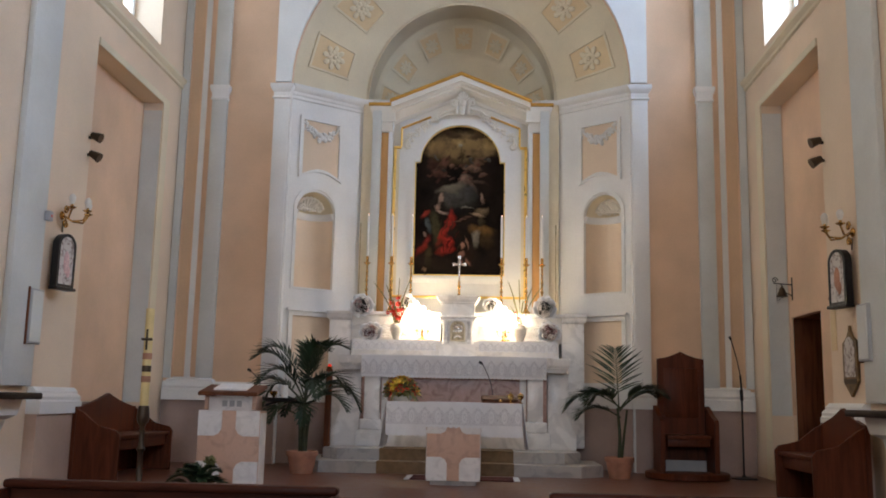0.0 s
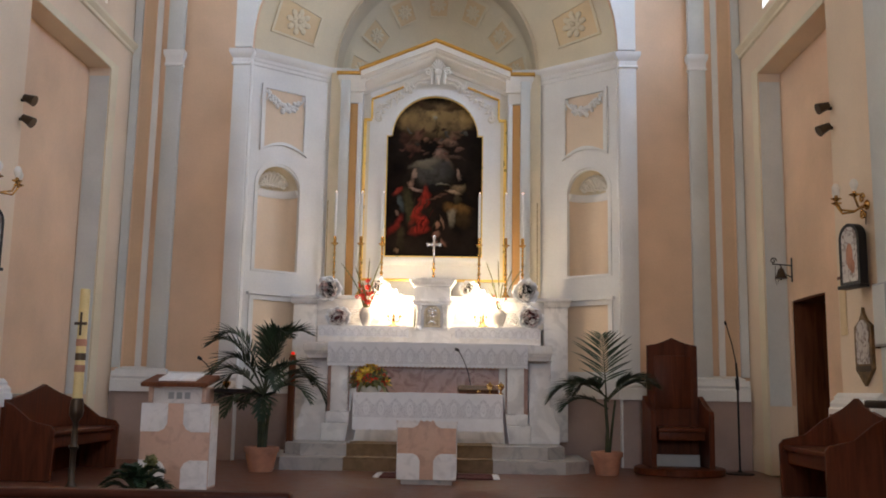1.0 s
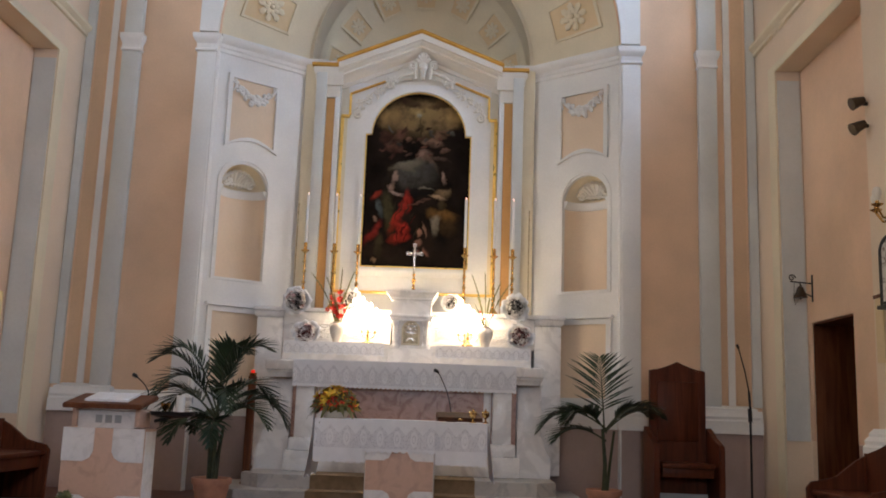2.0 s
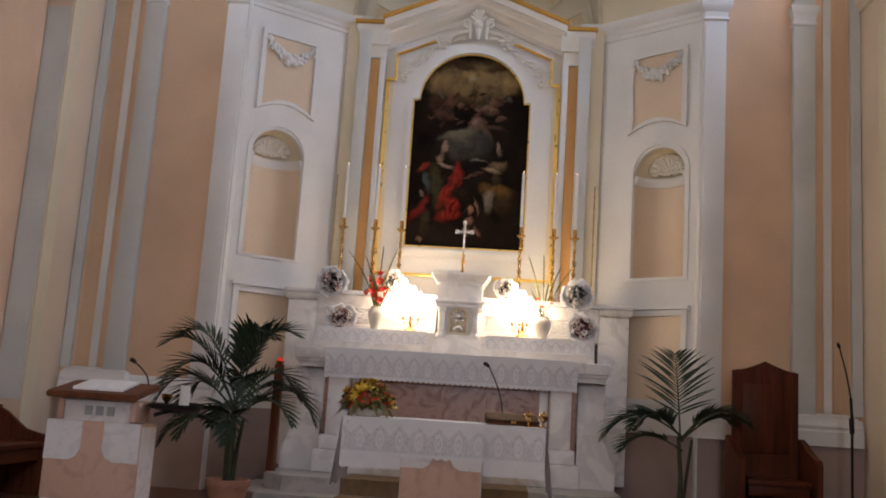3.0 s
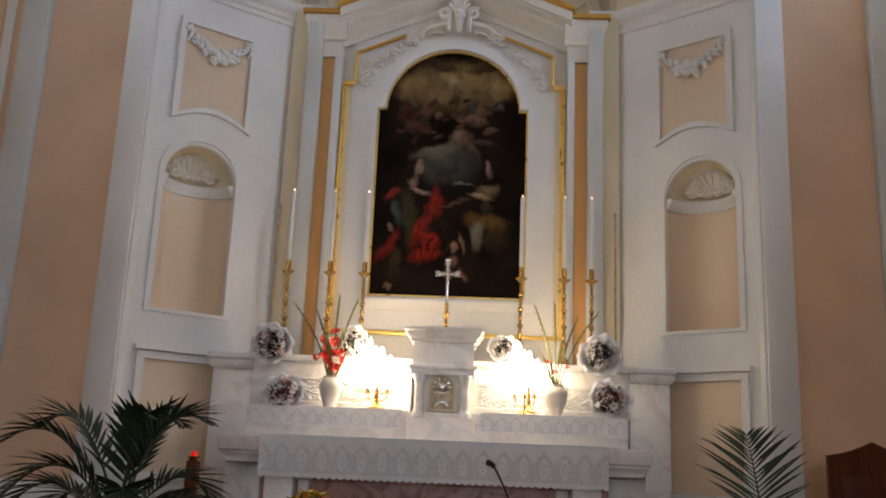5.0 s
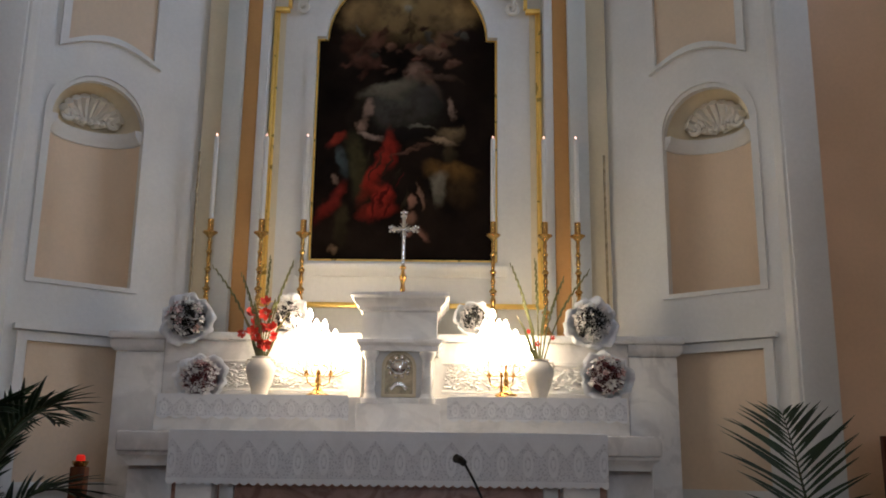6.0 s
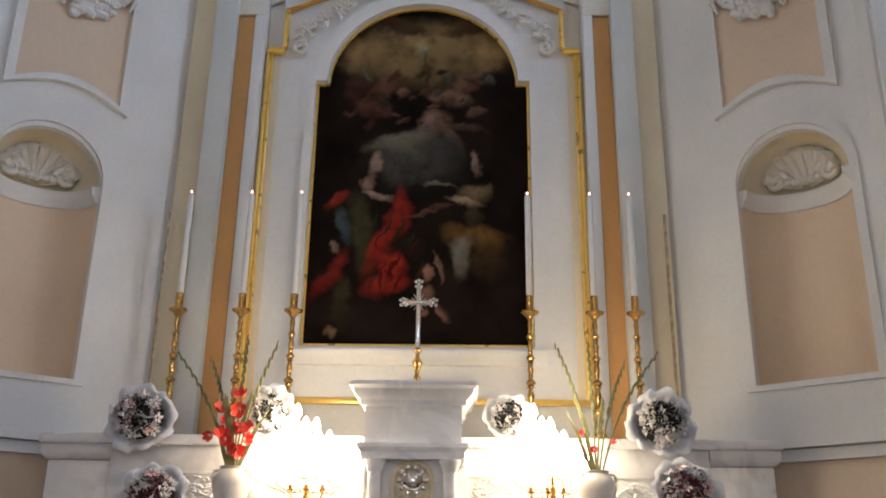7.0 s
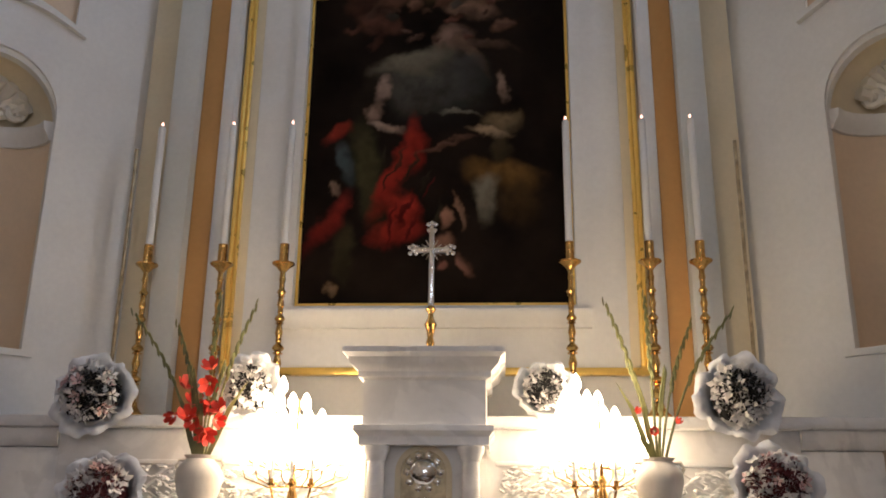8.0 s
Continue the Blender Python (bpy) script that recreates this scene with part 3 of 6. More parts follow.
def front_wall():
    """The wall that the apse opens through: flat, with a great round arch."""
    hole = arched(-ARCH_R, ARCH_R, F, ARCH_Z, ARCH_R, 32)
    bm = bmesh.new()
    place = lambda u, v, d: (u, d, v)
    pierced(bm, hole, around(hole, -SIDE, SIDE, F - 0.9, TOP), place, 12.95, 13.03)
    tagged(part("wall_apse_arch", bm, PEACH, kind="structure"), "peach plastered wall round the apse arch", "wall")
    # white archivolt and the strips under it
    n = 32
    inn = [(ARCH_R * math.cos(math.pi * k / n), ARCH_Z + ARCH_R * math.sin(math.pi * k / n)) for k in range(n + 1)]
    bm = bmesh.new()
    for s in (-1, 1):
        side = [(s * 2.69, ARCH_Z)] + [(s * u, v) for u, v in inn[: n // 2 - 5]]
        top = side[-1]
        solid(bm, side + [(s * 2.69, top[1])], place, 12.90, 12.949)
    tagged(part("trim", bm, WHITE, kind="structure"), "white spandrels beside the apse arch", "archivolt")
    for s in (-1, 1):
        for x0, x1, y in ((2.47, 2.69, 12.88), (3.38, 3.60, 12.86)):
            m = GREY if x0 > 3 else WHITE
            bm = B(min(s * x0, s * x1), max(s * x0, s * x1), y, 12.949, 1.9, 5.97 if x0 < 3 else TOP - 0.1, bevel=0.008)
            tagged(part("trim", bm, m, kind="structure"), "tall flat pilaster of pale plaster", "pilaster")
            if x0 < 3:
                bm = B(*sorted((s * 2.452, s * 2.475)), 12.90, 13.035, F, 6.2)
                tagged(part("trim", bm, WHITE, kind="structure"), "white plaster edge of the apse opening", "jamb")
            bm = bmesh.new()
            path = [(s * x1, 12.95), (s * x1, y), (s * x0, y), (s * x0, 12.95)]
            z0 = 5.95 if x0 < 3 else 5.92
            k = 1.0 if x0 < 3 else 0.6
            prof = [(0, z0), (0.022 * k, z0 + 0.01), (0.022 * k, z0 + 0.03), (0.01 * k, z0 + 0.04), (0.01 * k, z0 + 0.10), (0.04 * k, z0 + 0.14), (0.055 * k, z0 + 0.17), (0.055 * k, z0 + 0.22), (0, z0 + 0.225)]
            sweep(bm, path if s > 0 else path[::-1], prof)
            tagged(part("trim", bm, WHITE, kind="structure"), "white moulded pilaster capital", "capital")
            bm = bmesh.new()
            sweep(bm, path if s > 0 else path[::-1], [(0, 1.60), (0.05, 1.60), (0.05, 1.72), (0.03, 1.75), (0.04, 1.79), (0.02, 1.84), (0, 1.90)])
            tagged(part("trim", bm, WHITE, kind="structure"), "white moulded pilaster base", "base moulding")
            bm = B(min(s * x0, s * x1), max(s * x0, s * x1), y, 12.949, F, 1.60)
            tagged(part("trim", bm, DADO, kind="structure"), "dusky dado below the pilaster", "dado")
        # vertical orange and pale bands towards the corner
        for x0, x1, y, m in ((3.70, 3.78, 12.935, WHITE), (3.80, 3.94, 12.943, DEEPPEACH), (3.97, 4.07, 12.90, GREY)):
            bm = B(min(s * x0, s * x1), max(s * x0, s * x1), y, 12.949, 1.9, TOP - 0.1)
            tagged(part("trim", bm, m, kind="structure"), "painted vertical band beside the corner", "wall band")
        bm = bmesh.new()
        path = [(s * 3.97, 12.949), (s * 3.97, 12.84), (s * 3.36, 12.84), (s * 3.36, 12.949)]
        sweep(bm, path if s > 0 else path[::-1], [(0, 1.60), (0.05, 1.60), (0.05, 1.74), (0.035, 1.76), (0.045, 1.79), (0.03, 1.82), (0.02, 1.86), (0.02, 1.88), (-0.06, 1.915)])
        tagged(part("trim", bm, WHITE, kind="structure"), "wide white moulded base under the pilaster and bands", "base moulding")
        tagged(part("trim", B(*sorted((s * 3.365, s * 3.965)), 12.845, 12.858, F, 1.60), DADO, kind="structure"), "dusky painted pedestal below the base", "dado")
        # dado and white band between
        for x0, x1 in ((2.69, 3.38), (3.60, 4.08)):
            a, c = min(s * x0, s * x1), max(s * x0, s * x1)
            tagged(part("trim", B(a, c, 12.925, 12.949, F, 1.60), DADO, kind="structure"), "dusky painted dado", "dado")
            bm = bmesh.new()
            path = [(c, 12.949), (a, 12.949)]
            sweep(bm, path, [(0, 1.60), (0.04, 1.60), (0.04, 1.72), (0.025, 1.75), (0.03, 1.79), (0.01, 1.84), (0, 1.86)])
            tagged(part("trim", bm, WHITE, kind="structure"), "white dado rail", "dado rail")


def splay(s):
    """Local place on the slanting apse wall: u from its outer to its inner end, v up, d into the wall."""
    a, c = Vector((A0[0], A0[1])), Vector((A1[0], A1[1]))
    way = (c - a).normalized()
    out = Vector((way.y, -way.x))

    def place(u, v, d):
        p = a + way * u + out * d
        return Vector((s * p.x, p.y, v))

    return place, (c - a).length


def apse_side(s, name):
    place, length = splay(s)
    u0, u1 = 0.152, 0.774
    hole = arched(u0, u1, 3.22, 4.35, (u1 - u0) / 2, 18)
    bm = bmesh.new()
    pierced(bm, hole, around(hole, 0, length, F - 0.1, 6.215), place, 0.0, 0.05)
    wall = tagged(part(name, bm, WHITE, kind="structure"), "white plastered apse wall with an arched niche", "wall")
    # the niche: a half cylinder with a quarter dome
    bm = bmesh.new()
    mid, half, n = (u0 + u1) / 2, (u1 - u0) / 2 + 0.002, 20
    rows = []
    for v in (3.226, 3.8, 4.38):
        rows.append([bm.verts.new(place(mid + half * math.cos(math.pi * k / n), v, 0.02 + half * 0.85 * math.sin(math.pi * k / n))) for k in range(n + 1)])
    for j in range(1, 9):
        a = math.pi / 2 * j / 8
        rows.append([bm.verts.new(place(mid + half * math.cos(math.pi * k / n) * math.cos(a), 4.38 + half * math.sin(a), 0.02 + half * 0.85 * math.sin(math.pi * k / n) * math.cos(a))) for k in range(n + 1)])
    top = bmesh.new()
    dome = [[top.verts.new(v.co) for v in r] for r in rows[2:]]
    for b, pairs in ((bm, list(zip(rows[:3], rows[1:3]))), (top, list(zip(dome, dome[1:])))):
        for r, q in pairs:
            for k in range(n):
                b.faces.new((r[k], r[k + 1], q[k + 1], q[k]))
    bmesh.ops.delete(bm, geom=[v for r in rows[3:] for v in r], context="VERTS")
    bm.faces.new(rows[0])
    tagged(part("niche_lining", bm, PALEPEACH, wall), "peach inside of the wall niche")
    tagged(part("niche_dome", top, CREAM, wall), "cream quarter dome of the wall niche")
    # thin moulding round the niche
    rim = arched(u0 - 0.05, u1 + 0.05, 3.20, 4.38, (u1 - u0) / 2 + 0.05, 18)
    rim2 = arched(u0 - 0.001, u1 + 0.001, 3.231, 4.38, (u1 - u0) / 2 + 0.001, 18)
    bm = bmesh.new()
    pierced(bm, rim2, rim, place, -0.018, -0.001)
    part("niche_frame", bm, WHITE, wall)
    # ledge and shell in the niche
    bm = bmesh.new()
    n = 14
    prof = ((-0.02, 4.27), (0.015, 4.275), (0.025, 4.30), (0.045, 4.33), (0.05, 4.37), (-0.02, 4.375))
    rings = []
    for k in range(n + 1):
        a = math.pi * k / n
        rings.append([bm.verts.new(place(mid + (half - o) * math.cos(a), v, 0.02 + (half - o) * 0.85 * math.sin(a))) for o, v in prof])
    for r, q in zip(rings, rings[1:]):
        for j in range(len(prof) - 1):
            bm.faces.new((r[j], r[j + 1], q[j + 1], q[j]))
    bm.faces.new(rings[0]), bm.faces.new(rings[-1][::-1])
    part("niche_ledge", bm, WHITE, wall)
    bm = bmesh.new()
    for k in range(9):
        a = math.pi * (0.12 + 0.76 * k / 8)
        pts = []
        for j in range(7):
            q = 0.10 + 0.74 * j / 6
            r = half * 0.84 * q
            pts.append(place(mid + r * math.cos(a), 4.40 + r * math.sin(a) * 0.92, 0.02 + half * 0.85 * math.sqrt(max(0.05, 1 - q * q)) * 0.94))
        tube(bm, pts, 0.012, 6, 0.034)
    part("shell", bm, LITIVORY, wall, "white plaster shell relief")
    bm = bmesh.new()
    for sg in (-1, 1):
        pts = []
        for k in range(20):
            a = k / 19 * 3.4 * math.pi
            r = 0.062 * (1 - 0.8 * k / 19)
            pts.append(place(mid + sg * (0.15 - r * math.cos(a)), 4.45 + r * math.sin(a), half * 0.62))
        tube(bm, pts, 0.018, 6)
    for k in range(5):
        blob(bm, place(mid - 0.09 + 0.045 * k, 4.43, half * 0.70), (0.03, 0.03, 0.026))
    part("volute", bm, LITIVORY, wall)
    # upper panel with a garland: sunk peach field, white frame, bowed lower edge
    n = 14
    p0, p1, v0, v1 = 0.20, 0.80, 4.90, 5.72
    low = [(p0 + (p1 - p0) * k / n, v0 + 0.10 * math.sin(math.pi * k / n)) for k in range(n + 1)]
    field = low + [(p1, v1), (p0, v1)]
    tagged(part("panel", solid(bmesh.new(), field, place, -0.004, 0.0), PALEPEACH, wall), "peach painted sunk panel")
    w = 0.055
    big = [(p0 - w + (p1 - p0 + 2 * w) * k / n, v0 - w + 0.11 * math.sin(math.pi * k / n)) for k in range(n + 1)] + [(p1 + w, v1 + w), (p0 - w, v1 + w)]
    part("panel_frame", pierced(bmesh.new(), field, big, place, -0.035, -0.001), WHITE, wall)
    bm = bmesh.new()
    rnd = random.Random(5)
    for k in range(26):
        q = k / 25
        u = p0 + 0.02 + (p1 - p0 - 0.04) * q
        thick = 0.03 + 0.035 * math.sin(math.pi * q)
        for _ in range(3):
            blob(bm, place(u + rnd.uniform(-0.02, 0.02), v1 - 0.05 - 0.19 * math.sin(math.pi * q) + rnd.uniform(-1, 1) * thick, -0.02 - rnd.uniform(0, 0.02)), (thick * 0.62, 0.025, thick * 0.5), (rnd.random(), rnd.random(), rnd.random()))
    for u in (p0 + 0.02, p1 - 0.02):
        tube(bm, [place(u, v1 - 0.02, -0.03), place(u + 0.02, v1 - 0.09, -0.035), place(u - 0.01, v1 - 0.17, -0.03)], 0.028, 6, 0.008)
    part("garland", bm, WHITE, wall, "white plaster garland of leaves and fruit")
    # lower panel and its frame
    q0, q1 = 0.15, 0.80
    fld = [(q0, 1.95), (q1, 1.95), (q1, 2.82), (q0, 2.82)]
    part("panel", solid(bmesh.new(), fld, place, -0.004, 0.0), PALEPEACH, wall)
    out = [(q0 - 0.06, 1.89), (q1 + 0.06, 1.89), (q1 + 0.06, 2.88), (q0 - 0.06, 2.88)]
    part("panel_frame", pierced(bmesh.new(), fld, out, place, -0.04, -0.001), WHITE, wall)
    out = [(q0 - 0.09, 2.885), (q1 + 0.09, 2.885), (q1 + 0.09, 2.92), (q0 - 0.09, 2.92)]
    part("ledge", solid(bmesh.new(), out, place, -0.075, -0.001), WHITE, wall)
    part("dado", solid(bmesh.new(), [(0, F), (length, F), (length, 1.60), (0, 1.60)], place, -0.02, -0.001), DADO, wall, "dusky painted dado")
    part("dado_rail", solid(bmesh.new(), [(0, 1.60), (length, 1.60), (length, 1.80), (0, 1.80)], place, -0.045, -0.001), WHITE, wall)
    return wall


def rosette(bm, m, r, petals=8):
    """A plaster flower on a plate whose plane is m's x and y."""
    for ring, (q, size, lift) in enumerate(((0.68, 0.33, 0.10), (0.36, 0.24, 0.17))):
        for k in range(petals):
            a = 2 * math.pi * (k + 0.5 * ring) / petals
            mm = m @ Matrix.Translation((q * r * math.cos(a), q * r * math.sin(a), lift * r)) @ Matrix.Rotation(a, 4, "Z") @ Matrix.Diagonal((size * r, size * 0.72 * r, 0.12 * r, 1))
            bmesh.ops.create_icosphere(bm, subdivisions=1, radius=1, matrix=mm)
    bmesh.ops.create_icosphere(bm, subdivisions=1, radius=1, matrix=m @ Matrix.Translation((0, 0, 0.22 * r)) @ Matrix.Diagonal((0.17 * r, 0.17 * r, 0.14 * r, 1)))
    return bm


def coffer(parent, m, wx, wy, r, taper=0.85):
    field = [(-wx * taper, -wy), (wx * taper, -wy), (wx, wy), (-wx, wy)]
    big = [(u * (1 + 0.035 / wx), v * (1 + 0.035 / wy)) for u, v in field]
    place = lambda u, v, d: m @ Vector((u, v, d))
    part("coffer_field", solid(bmesh.new(), field, place, 0.003, -0.004), PEACHLIGHT, parent, "pale peach coffer field")
    part("coffer_frame", pierced(bmesh.new(), field, big, place, 0.022, -0.004), CREAM, parent)
    part("rosette", rosette(bmesh.new(), m @ Matrix.Translation((0, 0, 0.004)), r), CREAM, parent, "cream plaster rosette")


# Cream darkened so that the arch reveal's shade lies in its colour
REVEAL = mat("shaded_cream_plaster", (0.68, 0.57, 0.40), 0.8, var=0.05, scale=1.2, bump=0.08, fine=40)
PEACHLIGHT = mat("pale_peach_plaster", (0.76, 0.58, 0.34), 0.8, var=0.05, scale=1.2, bump=0.08, fine=40)


def conch():
    """The half dome: a splayed ring between the great arch and an inner arch, and a small half dome behind."""
    bm = bmesh.new()
    n, deep = 40, 8

    def at(a, q):
        r = ARCH_R + (IN_R - ARCH_R) * q
        y = 13.03 + 0.77 * q
        return Vector((r * math.cos(a), y, ARCH_Z + (r + STILT * q) * math.sin(a)))

    rows = [[bm.verts.new(at(math.pi * k / n, j / deep)) for k in range(n + 1)] for j in range(deep + 1)]
    for r, q in zip(rows, rows[1:]):
        for k in range(n):
            bm.faces.new((r[k], r[k + 1], q[k + 1], q[k]))
    dome = tagged(part("ceiling_conch", bm, CREAM, kind="structure"), "cream coffered half dome of the apse", "ceiling")
    for deg in (15, 40, 65, 90, 115, 140, 165):
        a = radians(deg)
        p, e = at(a, 0.45), 1e-3
        tx = (at(a + e, 0.45) - at(a - e, 0.45)).normalized() * -1
        ty = (at(a, 0.45 + e) - at(a, 0.45 - e)).normalized() * -1
        nz = tx.cross(ty).normalized()
        if nz.y > 0:
            nz, tx = -nz, -tx
        m = Matrix((tx, ty, nz)).transposed().to_4x4()
        m.translation = p + nz * 0.012
        coffer(dome, m, 0.25, 0.31, 0.20, 0.8)
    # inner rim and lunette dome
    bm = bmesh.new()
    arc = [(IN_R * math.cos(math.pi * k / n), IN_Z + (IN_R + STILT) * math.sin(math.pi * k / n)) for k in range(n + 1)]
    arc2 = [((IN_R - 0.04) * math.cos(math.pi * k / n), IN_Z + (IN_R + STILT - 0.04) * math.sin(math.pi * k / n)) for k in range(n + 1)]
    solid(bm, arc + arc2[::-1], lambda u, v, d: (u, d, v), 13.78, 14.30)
    tagged(part("trim", bm, REVEAL, kind="structure"), "inner arch rim in cream with shade in its colour", "arch moulding")
    bm = bmesh.new()
    R, D = IN_R - 0.04, 0.50

    def inner(a, q):
        b = q * math.pi / 2
        return Vector((R * math.cos(a) * math.cos(b), 14.28 + D * math.sin(b), IN_Z + (R + STILT) * math.sin(a) * math.cos(b)))

    rows = [[bm.verts.new(inner(math.pi * k / n, j / deep)) for k in range(n + 1)] for j in range(deep + 1)]
    for r, q in zip(rows, rows[1:]):
        for k in range(n):
            bm.faces.new((r[k], r[k + 1], q[k + 1], q[k]))
    bmesh.ops.remove_doubles(bm, verts=bm.verts, dist=1e-4)
    lun = tagged(part("ceiling_lunette", bm, CREAM, kind="structure"), "cream inner half dome with small rosettes", "ceiling")
    for k in range(7):
        a = radians(12 + 26 * k)
        q, e = 0.36, 1e-3
        p = inner(a, q)
        tx = (inner(a + e, q) - inner(a - e, q)).normalized() * -1
        ty = (inner(a, q + e) - inner(a, q - e)).normalized() * -1
        nz = tx.cross(ty).normalized()
        if nz.y > 0:
            nz, tx = -nz, -tx
        m = Matrix((tx, ty, nz)).transposed().to_4x4()
        m.translation = p + nz * 0.025
        coffer(lun, m, 0.155, 0.17, 0.115, 0.8)


def apse_back():
    bm = B(-1.56, 1.56, 13.97, 14.05, F - 0.1, 6.30)
    tagged(part("wall_apse_back", bm, WHITE, kind="structure"), "white plastered back wall of the apse", "wall")
    # unseen closing wall outside, added so that no daylight leaks in
    bm = B(-SIDE - 0.7, SIDE + 0.7, 14.9, 15.1, -0.2, TOP)
    tagged(part("wall_north", bm, PEACH, kind="structure"), "unseen wall behind the apse, added to keep daylight out", "wall")
    for s in (-1, 1):
        for x0, x1, y, z1, m in ((1.345, 1.495, 13.72, 6.2, CREAM), (1.21, 1.344, 13.67, 6.2, GREY), (1.10, 1.209, 13.74, 5.70, ORANGE), (1.036, 1.099, 13.73, 5.95, WHITE)):
            bm = B(min(s * x0, s * x1), max(s * x0, s * x1), y, 13.969, 2.0, z1, bevel=0.006)
            tagged(part("trim", bm, m, kind="structure"), "flat vertical strip beside the altarpiece", "pilaster")
    # cornice that runs round the apse
    for s in (-1, 1):
        path = [(s * 2.47, 13.02), (s * A1[0], A1[1]), (s * 1.22, 13.80)]
        bm = bmesh.new()
        prof = [(0, 6.0), (0.015, 6.01), (0.015, 6.05), (0.03, 6.07), (0.03, 6.11), (0.06, 6.14), (0.085, 6.18), (0.085, 6.215), (0, 6.225)]
        sweep(bm, path if s > 0 else path[::-1], prof)
        tagged(part("trim", bm, WHITE, kind="structure"), "white moulded cornice round the apse", "cornice")


def enclosure():
    bm = B(-SIDE - 0.72, SIDE + 0.72, -9.4, 15.1, TOP, TOP + 0.2)
    tagged(part("ceiling", bm, CREAM, kind="structure"), "plain cream ceiling of the church", "ceiling")
    bm = bmesh.new()
    pieces(bm, lambda a, c, v, w: box(bm, a, c, -9.4, -9.0, v, w), -SIDE - 0.72, SIDE + 0.72, -0.2, TOP, [(-1.2, 1.2, 3.3, 5.9)])
    tagged(part("wall_south", bm, PEACH, kind="structure"), "plain rear wall, out of view, with an opening added for fill light", "wall")
    # room behind the open side door; its darkness is put into near-black walls
    bm = bmesh.new()
    x0, x1 = SIDE + 0.72, SIDE + 3.0
    box(bm, x0, x1, 10.2, 10.3, F - 0.1, 3.2), box(bm, x0, x1, 12.2, 12.3, F - 0.1, 3.2), box(bm, x1, x1 + 0.1, 10.2, 12.3, F - 0.1, 3.2)
    box(bm, x0, x1, 10.3, 12.2, 3.1, 3.2), box(bm, x0, x1, 10.3, 12.2, F - 0.1, F)
    tagged(part("wall_sacristy", bm, DARKWOODSHADE, kind="structure"), "room behind the side doorway, its darkness put into near-black walls", "wall")
    d = thing("door_1", "dark brown wooden doorway lining in the side recess", "door", kind="structure")
    part("door_frame", B(SIDE + REC + 0.002, SIDE + 0.70, 12.06, 12.078, F, 2.78), POSTWOOD, d)
    part("door_head", B(SIDE + REC + 0.002, SIDE + 0.70, 11.06, 12.06, 2.78, 2.798), POSTWOOD, d)



floors()
side_wall(-1, "wall_west")
side_wall(1, "wall_east")
front_wall()
apse_side(-1, "wall_apse_west")
apse_side(1, "wall_apse_east")
conch()
apse_back()
enclosure()


